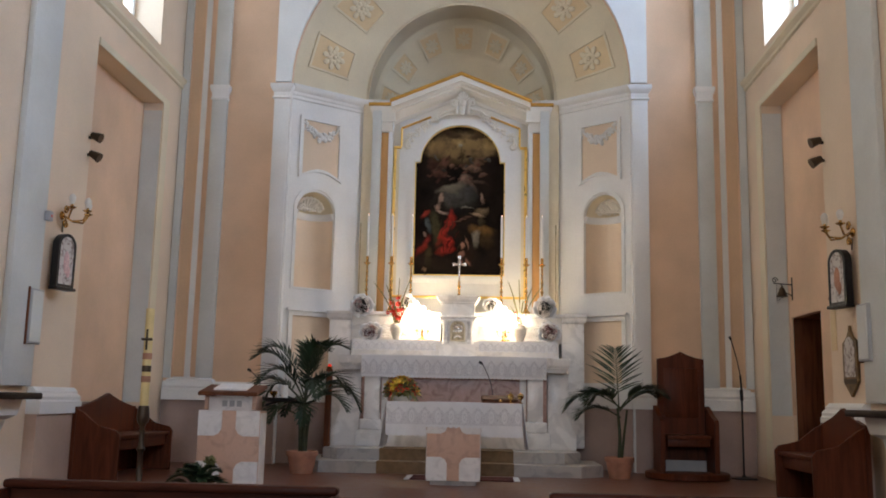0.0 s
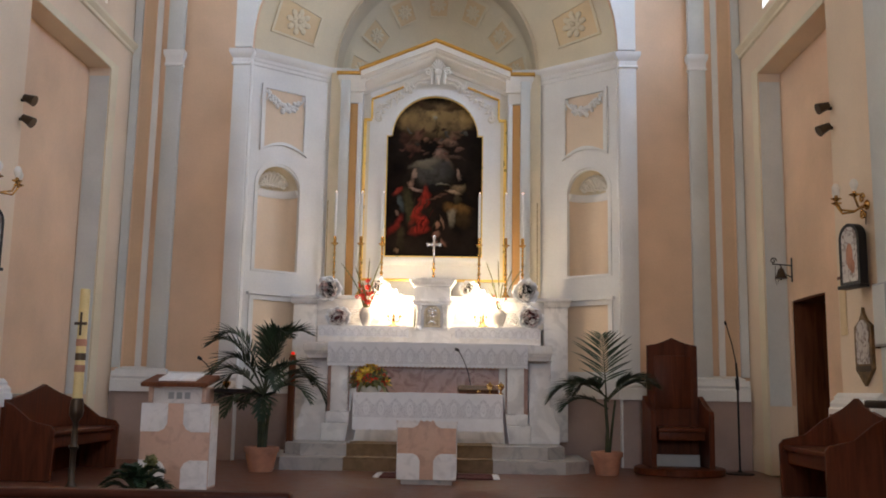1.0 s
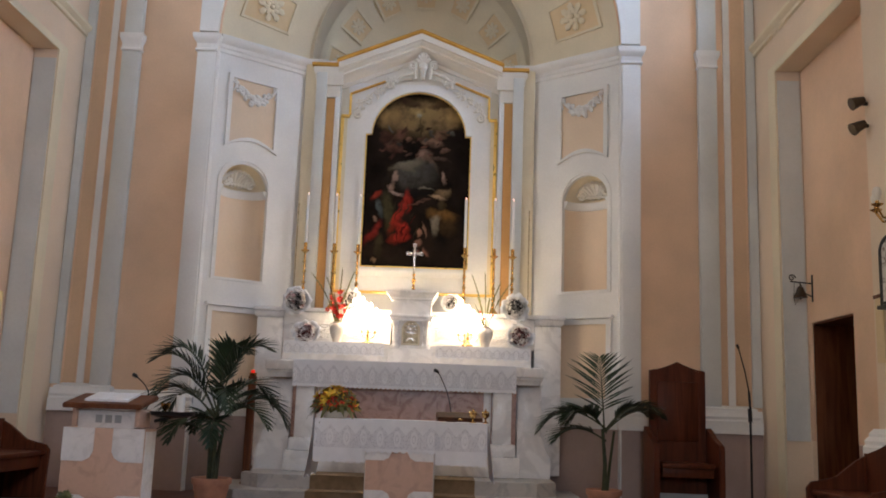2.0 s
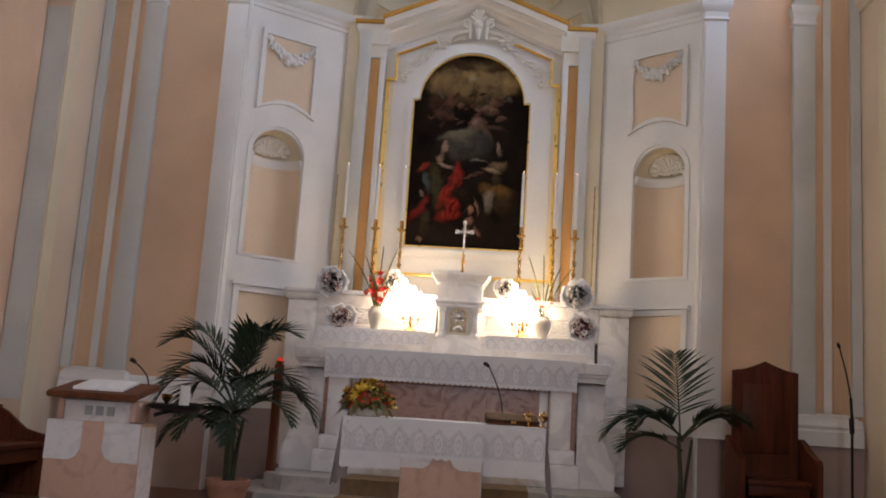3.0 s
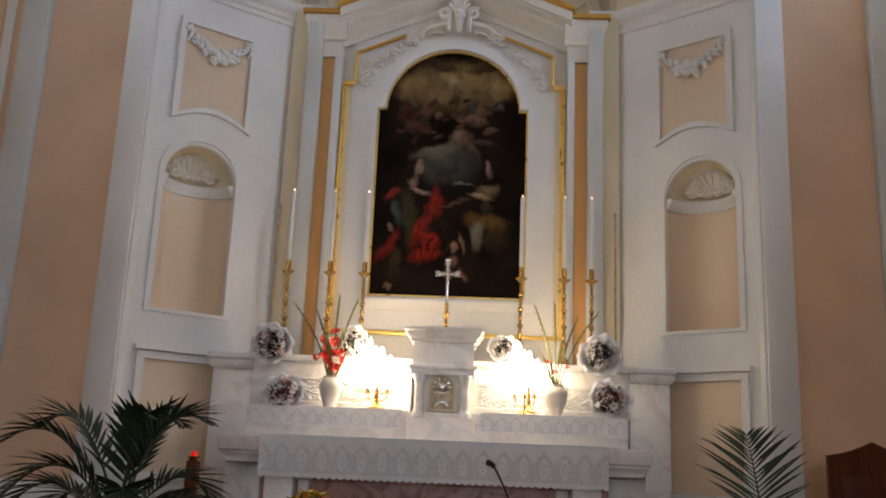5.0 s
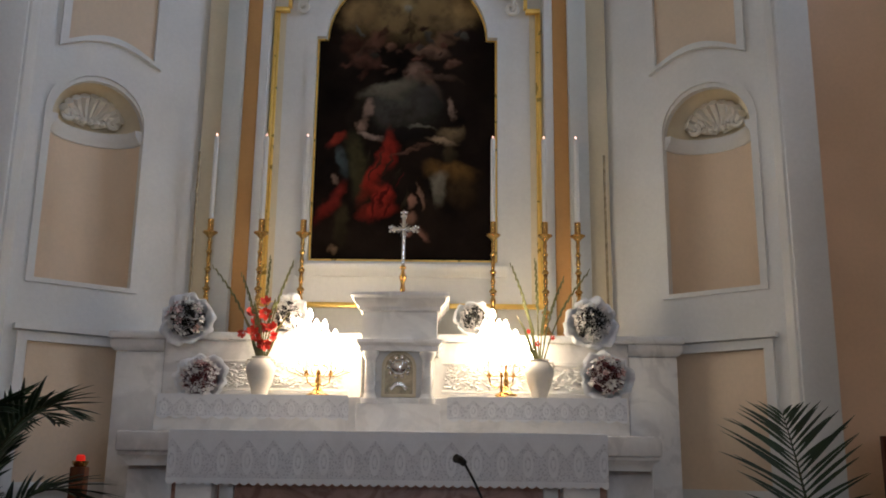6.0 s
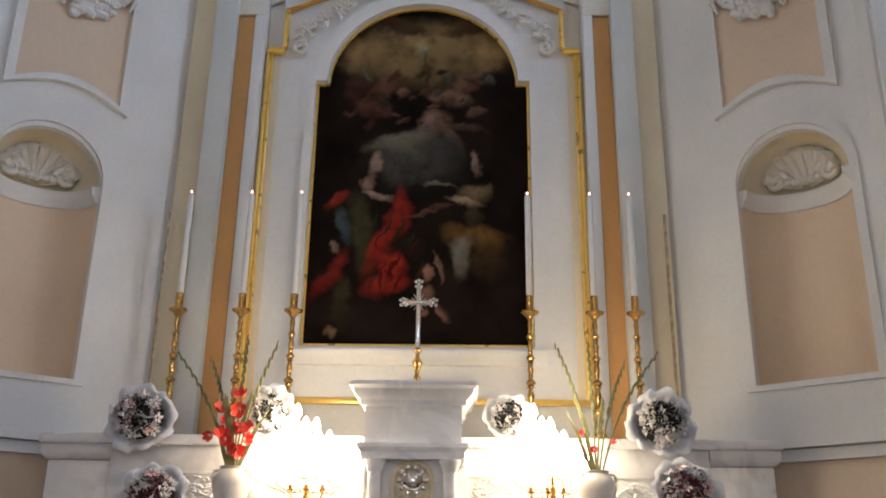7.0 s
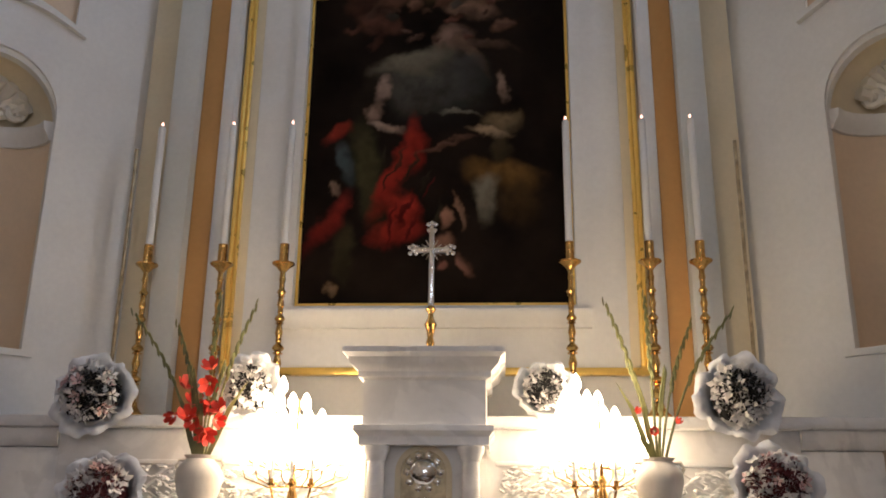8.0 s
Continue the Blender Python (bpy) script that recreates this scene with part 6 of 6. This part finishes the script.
def pot(parent, r, h, material=TERRACOTTA):
    part("pot", L([(r * 0.72, 0), (r * 0.75, 0.01), (r * 0.97, h * 0.78), (r * 1.06, h * 0.79), (r * 1.08, h * 0.98), (r * 1.03, h), (r * 0.93, h * 0.99), (r * 0.9, h * 0.88)], 30), material, parent, "round terracotta pot")
    part("soil", L([(0.0, h * 0.90), (r * 0.5, h * 0.92), (r * 0.89, h * 0.88)], 20), SOIL, parent)


def palms():
    p = thing("palm", "dense potted palm with arching feather leaves", "potted palm", pose(-1.77, 11.44, F), group="altar palms")
    pot(p, 0.18, 0.27)
    for k, (dx, dy, hh) in enumerate(((0.0, 0.0, 0.75), (0.05, 0.03, 0.62), (-0.05, 0.02, 0.66), (0.02, -0.04, 0.58))):
        part("stalk", T([(dx * 0.5, dy * 0.5, 0.22), (dx * 0.8, dy, 0.5), (dx * 1.4, dy * 1.3, hh + 0.15)], 0.028, 8, 0.014), STEM, p)
    A, C, D = (0.82, 0.85, 0.62, 22, 1, 0.027, 0.38), (0.80, 1.25, 0.45, 22, 2, 0.027, 0.38), (0.70, 0.55, 0.50, 20, 3, 0.028, 0.40)
    for yaw, kind, z, tilt in ((180, A, 0.72, 0), (208, C, 0.74, -6), (150, A, 0.70, 5), (95, C, 0.78, -14), (70, C, 0.74, -20), (292, A, 0.66, -8), (2, D, 0.78, -6), (335, D, 0.66, -4), (26, A, 0.66, 4), (240, D, 0.62, 6), (125, D, 0.62, 0), (310, C, 0.70, -26), (190, D, 0.55, 8), (165, C, 0.80, -10), (225, A, 0.74, -12), (50, A, 0.72, -8), (345, C, 0.76, -18), (280, D, 0.60, 6)):
        frond(p, kind, pose(0, 0, z + 0.11, 0, tilt, yaw))
    p = thing("palm", "potted palm with one upright fan and spreading leaves", "potted palm", pose(2.10, 11.85, F), group="altar palms")
    pot(p, 0.17, 0.26)
    part("stalk", T([(0, 0, 0.22), (0.01, 0, 0.5), (-0.02, -0.02, 0.86)], 0.026, 8, 0.016), STEM, p)
    part("stalk", T([(0.03, 0.02, 0.22), (0.06, 0.02, 0.5), (0.10, 0.0, 0.84)], 0.018, 8, 0.012), STEM, p)
    E_, G, H = (0.92, 0.26, 0.02, 20, 5, 0.019, 0.50, 1.35), (0.78, 0.50, 0.48, 22, 6, 0.030, 0.42), (0.66, 0.46, 0.36, 20, 7, 0.030, 0.42)
    frond(p, E_, pose(0.0, 0.0, 0.84, 0, -50, 88))
    for yaw, kind, z, tilt in ((182, G, 0.86, -2), (200, H, 0.74, 2), (-4, H, 0.84, -14), (-38, H, 0.86, -18), (28, H, 0.84, -14), (215, H, 0.84, -10), (120, G, 0.82, -12)):
        frond(p, kind, pose(0.02, 0, z, 0, tilt, yaw))
    p = thing("small_plant", "small dark potted plant with a pale blossom", "potted plant", pose(-2.17, 8.64, F * 0.8))
    pot(p, 0.12, 0.17)
    S, U = (0.36, 0.75, 0.60, 12, 11, 0.040, 0.36), (0.30, 1.15, 0.35, 12, 12, 0.040, 0.38)
    for k in range(16):
        frond(p, (S, U)[k % 2], pose(0, 0, 0.14, 0, (-10, -26, 8)[k % 3], k * 137.5))
    part("flower_stem", T([(0.02, 0, 0.15), (0.07, 0, 0.3), (0.10, 0, 0.44)], 0.004, 6), LEAFLIGHT, p)
    bm = bmesh.new()
    petal_ball(bm, (0.10, 0, 0.45), 0.035, 16, 0.05, random.Random(2), half=False)
    part("blossom", bm, LEAFLIGHT, p, "pale green-yellow blossom")


# ---- furniture of the presbytery ----
def gable(x0, x1, z0, z1, peak, sag=0.35):
    """A board whose top swings up to a point in the middle."""
    mid, n, pts = (x0 + x1) / 2, 8, [(x0, z0), (x1, z0)]
    for k in range(2 * n + 1):
        u = x1 + (x0 - x1) * k / (2 * n)
        q = 1 - abs(u - mid) / ((x1 - x0) / 2)
        pts.append((u, z1 + peak * (q ** 1.6 if q > 0.22 else 0)))
    return pts


def presider_chair():
    c = thing("presider_chair", "tall red-brown wooden armchair with a pointed back", "chair", pose(2.965, 12.22, F))
    flat = lambda u, v, d: (u, d, v)
    part("platform", L([(0.50, 0), (0.52, 0.01), (0.52, 0.075), (0.50, 0.085)], 36, (0.02, -0.08, 0)), WOOD, c)
    bm = solid(bmesh.new(), gable(-0.30, 0.30, 0.085, 1.50, 0.095), flat, 0.10, 0.15)
    bmesh.ops.bevel(bm, geom=[e for e in bm.edges if abs(e.verts[0].co.y - e.verts[1].co.y) < 1e-4 and e.verts[0].co.y < 0.12], offset=0.008, segments=2, affect="EDGES")
    part("backrest", bm, WOOD, c)
    part("back_panel", B(-0.22, 0.22, 0.088, 0.104, 0.75, 1.38, bevel=0.01), WOOD, c)
    part("seat", B(-0.27, 0.27, -0.36, 0.10, 0.49, 0.54, bevel=0.012), WOOD, c)
    part("seat_rail", B(-0.26, 0.26, -0.33, -0.30, 0.40, 0.49, bevel=0.005), WOOD, c)
    for s in (-1, 1):
        pts = [(-0.38, 0.085), (0.12, 0.085), (0.12, 0.90), (0.05, 0.88), (-0.10, 0.80), (-0.28, 0.75), (-0.37, 0.73), (-0.39, 0.68), (-0.38, 0.5)]
        bm = solid(bmesh.new(), pts, lambda u, v, d: (d, u, v), s * 0.30, s * 0.36)
        bmesh.ops.bevel(bm, geom=bm.edges[:], offset=0.006, segments=2, affect="EDGES")
        part("armrest", bm, WOOD, c)
    part("footboard", B(-0.27, 0.27, -0.05, -0.02, 0.086, 0.22), PLASTIC, c, "pale grey board below the seat")


def bench(m, length, label):
    """A wooden bench with a pointed back; it faces -y in its own frame."""
    b = thing("bench", label, "bench", m, group="wall benches")
    h = length / 2
    bm = solid(bmesh.new(), gable(-h, h, 0.0, 0.76, 0.15), lambda u, v, d: (u, d, v), 0.20, 0.24)
    part("backrest", bm, WOOD, b)
    part("seat", B(-h + 0.03, h - 0.03, -0.26, 0.20, 0.42, 0.46, bevel=0.008), WOOD, b)
    part("front_rail", B(-h + 0.05, h - 0.05, -0.22, -0.19, 0.30, 0.42, bevel=0.004), WOOD, b)
    for s in (-1, 1):
        pts = [(-0.28, 0), (0.20, 0), (0.20, 0.74), (0.12, 0.70), (-0.05, 0.56), (-0.25, 0.52), (-0.29, 0.47)]
        bm = solid(bmesh.new(), pts, lambda u, v, d: (d, u, v), s * (h - 0.04), s * h)
        bmesh.ops.bevel(bm, geom=bm.edges[:], offset=0.005, segments=1, affect="EDGES")
        part("end_panel", bm, WOOD, b)
    return b


def pew(m, w):
    p = thing("pew", "dark wooden pew front with a rounded top rail", "pew", m, group="front pews")
    part("top_rail", B(-w / 2, w / 2, -0.07, 0.07, 0.96, 1.025, bevel=0.025, seg=3), PEWWOOD, p)
    part("front_board", B(-w / 2 + 0.04, w / 2 - 0.04, -0.015, 0.015, 0.12, 0.96), PEWWOOD, p)
    for s in (-1, 1):
        part("end_panel", B(*sorted((s * (w / 2 - 0.05), s * w / 2)), -0.22, 0.09, 0.0, 0.96, bevel=0.012), PEWWOOD, p)
    part("kneeler", B(-w / 2 + 0.05, w / 2 - 0.05, -0.36, -0.12, 0.16, 0.20, bevel=0.01), PEWWOOD, p)
    for s in (-1, 1):
        part("kneeler_leg", B(*sorted((s * (w / 2 - 0.12), s * (w / 2 - 0.08))), -0.34, -0.14, 0, 0.16), PEWWOOD, p)
    return p


def paschal():
    c = thing("paschal_candle", "tall yellow decorated candle on a dark stand", "candle stand", pose(-2.84, 8.95, F))
    part("stand", L([(0.17, 0), (0.17, 0.02), (0.06, 0.05), (0.028, 0.10), (0.026, 0.36), (0.045, 0.39), (0.026, 0.42), (0.024, 0.60), (0.055, 0.65), (0.06, 0.70), (0.05, 0.79), (0.04, 0.80)], 20), BRONZE, c)
    part("candle", L([(0.042, 0.78), (0.042, 1.72), (0.038, 1.735), (0.0, 1.73)], 22), WAXYELLOW, c, "thick yellow wax candle")
    bm = bmesh.new()
    box(bm, -0.010, 0.010, -0.050, -0.041, 1.33, 1.53, bevel=0.003), box(bm, -0.055, 0.055, -0.050, -0.041, 1.42, 1.445, bevel=0.003)
    part("cross_ornament", bm, BRONZE, c)
    for k, z in enumerate((1.24, 1.12, 1.02)):
        part("band", L([(0.0435, z), (0.0445, z + 0.01), (0.0445, z + 0.05), (0.0435, z + 0.06)], 22), TERRACOTTA if k % 2 == 0 else BRONZE, c, "painted band")


def lamp_post():
    p = thing("sanctuary_lamp", "slim brown wooden post with a small red lamp", "lamp", pose(-1.64, 12.40, F + 0.14))
    part("foot", L([(0.065, 0), (0.065, 0.02), (0.055, 0.035), (0.05, 0.06)], 20), POSTWOOD, p)
    part("post", B(-0.04, 0.04, -0.04, 0.04, 0.04, 1.15, bevel=0.008), POSTWOOD, p)
    part("cup", L([(0.03, 1.15), (0.04, 1.16), (0.044, 1.18), (0.04, 1.18)], 16), BRASS, p)
    part("glass", L([(0.020, 1.165), (0.024, 1.185), (0.023, 1.205), (0.016, 1.213)], 16), REDGLOW, p, "glowing red glass")


def mic_stand():
    m = thing("microphone_stand", "black floor microphone stand with a long boom", "microphone stand", pose(3.72, 12.25, F))
    part("foot", L([(0.16, 0), (0.16, 0.015), (0.03, 0.03), (0.02, 0.05)], 26), DARK, m)
    part("pole", T([(0, 0, 0.03), (0, 0, 1.05)], 0.012, 8), DARK, m)
    part("clutch", T([(0, 0, 0.98), (-0.005, 0, 1.12)], 0.022, 10), DARK, m)
    part("boom", T([(0, 0, 1.08), (-0.02, -0.03, 1.3), (-0.07, -0.06, 1.52), (-0.14, -0.09, 1.75)], 0.007, 7), DARK, m)
    part("grip", T([(-0.003, -0.01, 1.12), (-0.02, -0.03, 1.30)], 0.013, 8), DARK, m)
    part("head", T([(-0.14, -0.09, 1.75), (-0.16, -0.10, 1.79)], 0.014, 9), DARK, m)


# ---- on the side walls ----
def sconce(s, y, z):
    """A wall lamp with three gilt arms and clear bulbs that are off."""
    w = thing("wall_sconce", "gilt three-armed wall sconce with unlit bulbs", "wall lamp", pose(s * SIDE, y, z, 0, 0, 90 if s < 0 else -90), group="gilt wall sconces")
    bm = L([(0.0, 0), (0.045, 0.0), (0.05, 0.012), (0.03, 0.03), (0.0, 0.035)], 16)
    bmesh.ops.rotate(bm, verts=bm.verts, matrix=Matrix.Rotation(radians(90), 3, "X"))
    part("wall_plate", bm, BRASS, w)
    for k in (-1, 0, 1):
        pts = [(0, -0.03, 0), (k * 0.08, -0.09, -0.05), (k * 0.17, -0.16, -0.05), (k * 0.20, -0.20, 0.03)] if k else [(0, -0.03, 0), (0, -0.12, -0.06), (0, -0.24, -0.05), (0, -0.28, 0.03)]
        part("arm", T(pts, 0.010, 8), BRASS, w)
        ex, ey, ez = pts[-1]
        part("cup", L([(0.012, 0), (0.045, 0.018), (0.048, 0.024), (0.016, 0.028), (0.016, 0.05)], 16, (ex, ey, ez)), BRASS, w)
        part("bulb", L([(0.014, 0.05), (0.018, 0.06), (0.034, 0.10), (0.036, 0.125), (0.022, 0.155), (0.0, 0.165)], 16, (ex, ey, ez)), CERAMIC, w, "unlit bulb")
    part("scroll", T(spiral((0, -0.05, 0.06), 0.05, 1.4, 1), 0.010, 6), BRASS, w)
    part("scroll", T(spiral((0, -0.05, -0.08), 0.05, 1.4, -1), 0.010, 6), BRASS, w)
    part("pendant", T([(0, -0.02, -0.06), (0, -0.025, -0.18)], 0.008, 7), BRONZE, w)


def icon(s, y, z, w, h, name, label, pointed=False):
    ic = thing(name, label, "icon", pose(s * (SIDE - (0 if pointed else 0.075)), y, z, 0, 0, (90 if s < 0 else -90) + (0 if pointed else s * 14)))
    flat = lambda u, v, d: (u, d, v)
    if pointed:
        pts = [(0, -h * 0.62), (w / 2, -h * 0.36), (w / 2, h * 0.30), (w * 0.2, h * 0.40), (0.02, h * 0.50), (0, h * 0.60), (-0.02, h * 0.50), (-w * 0.2, h * 0.40), (-w / 2, h * 0.30), (-w / 2, -h * 0.36)]
        part("board", solid(bmesh.new(), pts, flat, -0.03, -0.002), AGED, ic)
        part("picture", solid(bmesh.new(), arched(-w * 0.36, w * 0.36, -h * 0.28, h * 0.18, w * 0.36, 12), flat, -0.036, -0.03), ICONPAINT, ic)
        part("lower_band", B(-w * 0.42, w * 0.42, -0.036, -0.031, -h * 0.40, -h * 0.31), BRONZE, ic)
    else:
        inner, outer = arched(-w / 2 + 0.03, w / 2 - 0.03, -h / 2 + 0.03, h / 2 - w / 2, w / 2 - 0.03, 16), arched(-w / 2, w / 2, -h / 2, h / 2 - w / 2, w / 2, 16)
        part("frame", pierced(bmesh.new(), inner, outer, flat, -0.085, -0.002), DARK, ic, "dark frame")
        part("picture", solid(bmesh.new(), inner, flat, -0.08, -0.03), ICONPAINT, ic, "painted panel with plain shapes")
        bm = bmesh.new()
        blob(bm, (0, -0.08, -0.02), (w * 0.16, 0.02, h * 0.22), sub=2), blob(bm, (w * 0.12, -0.08, -h * 0.2), (w * 0.12, 0.02, h * 0.12), sub=2)
        part("relief", bm, TERRACOTTA if s > 0 else PETALPINK, ic, "coloured relief shape")
        part("bracket", B(-w * 0.55, w * 0.55, -0.11, -0.002, -h / 2 - 0.03, -h / 2, bevel=0.006), DARK, ic)


AGED = mat("aged_gilt_wood", (0.20, 0.12, 0.05), 0.5, 0.2, var=0.3, scale=9, bump=0.15, fine=60)
ICONPAINT = marble("painted_panel", (0.55, 0.50, 0.46), (0.20, 0.14, 0.12), 0.4, 9.0)


def wall_things():
    sconce(1, 9.30, 3.40), sconce(-1, 9.50, 3.52)
    icon(1, 9.40, 2.96, 0.28, 0.56, "arched_icon", "small arched icon in a dark frame"), icon(-1, 9.40, 3.02, 0.27, 0.56, "arched_icon", "small arched icon in a dark frame")
    icon(1, 9.48, 2.14, 0.36, 0.58, "pointed_icon", "pointed brown and dull gilt wall icon", True)
    for s, y, z in ((1, 8.95, 2.38), (-1, 8.95, 2.40)):
        b = thing("wall_loudspeaker", "flat grey loudspeaker box on the side pier", "loudspeaker", pose(s * SIDE, y, z, 0, 0, 90 if s < 0 else -90), group="wall loudspeakers")
        part("case", B(-0.13, 0.13, -0.10, -0.002, -0.27, 0.27, bevel=0.008), PLASTIC, b)
        part("grille", B(-0.11, 0.11, -0.106, -0.101, -0.25, 0.25), GREY, b)
        part("side_rim", B(-0.145, -0.132, -0.09, -0.002, -0.28, 0.28), POSTWOOD, b)
    for s in (-1, 1):
        for z, tip in ((4.52, 0.0), (4.32, -0.5)):
            l = thing("spotlight", "small dark round spotlight on the wall", "spotlight", pose(s * SIDE, 10.0, z, 0, 0, 90 if s < 0 else -90), group="dark spotlights")
            part("mount", T([(0, -0.002, 0), (0, -0.05, 0)], 0.018, 8), DARK, l)
            part("head", T([(0, -0.03, 0.03 + tip * 0.02), (0, -0.09, 0.01 + tip * 0.04), (0, -0.14, -0.01 + tip * 0.06)], 0.036, 14, 0.058), BRONZE, l)
    t = thing("wall_sensor", "small white box on the side pilaster", "sensor", pose(-SIDE + 0.07, 9.02, 3.42, 0, 0, 90))
    part("case", B(-0.04, 0.04, -0.06, -0.002, -0.05, 0.05, bevel=0.008), PLASTIC, t)
    part("lamp", B(-0.012, 0.012, -0.066, -0.06, -0.012, 0.012, bevel=0.003), PETALRED, t)
    n = thing("notice_board", "narrow pale wooden notice strip on the pier edge", "notice")
    part("board", B(SIDE - 0.014, SIDE - 0.002, 9.86, 10.0, 2.26, 2.80, bevel=0.003), PEACHLIGHT, n)
    part("rim", B(SIDE - 0.02, SIDE - 0.002, 9.84, 10.02, 2.80, 2.83, bevel=0.003), POSTWOOD, n)
    # bell on a wrought bracket beside the sacristy door
    b = thing("wall_bell", "small bronze bell hanging from a wrought iron bracket", "bell", pose(SIDE + REC - 0.012, 12.02, 3.06) @ Matrix.Scale(0.78, 4))
    part("wall_bar", B(-0.012, -0.002, -0.02, 0.02, -0.05, 0.32, bevel=0.002), DARK, b)
    part("bracket", T([(-0.01, 0, 0.20), (-0.30, 0, 0.22)], 0.010, 7), DARK, b)
    bm = bmesh.new()
    tube(bm, [(-0.01, 0, 0.02), (-0.10, 0, 0.06), (-0.18, 0, 0.21)], 0.008, 6), tube(bm, spiral((-0.28, 0, 0.27), 0.05, 1.3, 1), 0.008, 6)
    part("scroll", bm, DARK, b)
    part("bell_body", L([(0.088, 0), (0.092, 0.008), (0.07, 0.05), (0.052, 0.10), (0.045, 0.13), (0.025, 0.155), (0.008, 0.165), (0.008, 0.20)], 22, (-0.17, 0, 0.0)), BRONZE, b)
    part("clapper", L([(0.0, -0.03), (0.014, -0.02), (0.006, 0.0), (0.004, 0.1)], 10, (-0.17, 0, 0)), DARK, b)
    part("pull_cord", T([(-0.25, 0, 0.20), (-0.26, 0, 0.0), (-0.24, 0, -0.10), (-0.20, 0, -0.02)], 0.004, 5), DARK, b)
    # dark shelves on pale consoles at the near piers
    for s in (-1, 1):
        c = thing("console_shelf", "dark wooden shelf on a pale plaster console", "shelf", group="side shelves")
        part("shelf", B(*sorted((s * (SIDE - 0.002), s * 3.55)), 7.35, 8.35, 1.60, 1.66, bevel=0.015), DARKWOODSHADE, c)
        bm = bmesh.new()
        pts = [(SIDE - 0.003, 1.15), (3.98, 1.15), (3.86, 1.25), (3.80, 1.42), (3.70, 1.46), (3.66, 1.598), (SIDE - 0.003, 1.598)]
        solid(bm, [(s * u, v) for u, v in pts], lambda u, v, d: (u, d, v), 7.5, 8.2)
        part("console", bm, WHITE, c)


people_altar()
bouquet_low(-0.50, 10.56, 1.647)
altar_things()
lectern()
palms()
presider_chair()
bench(pose(-3.72, 10.75, F, 0, 0, 90), 1.7, "red-brown wooden bench with a pointed back by the recess")
bench(pose(3.72, 9.42, F, 0, 0, -90), 1.15, "red-brown wooden bench with a pointed back by the pier")
pew(pose(-1.87, 7.0, 0), 2.5)
pew(pose(2.17, 7.0, 0), 2.5)
paschal()
lamp_post()
mic_stand()
wall_things()
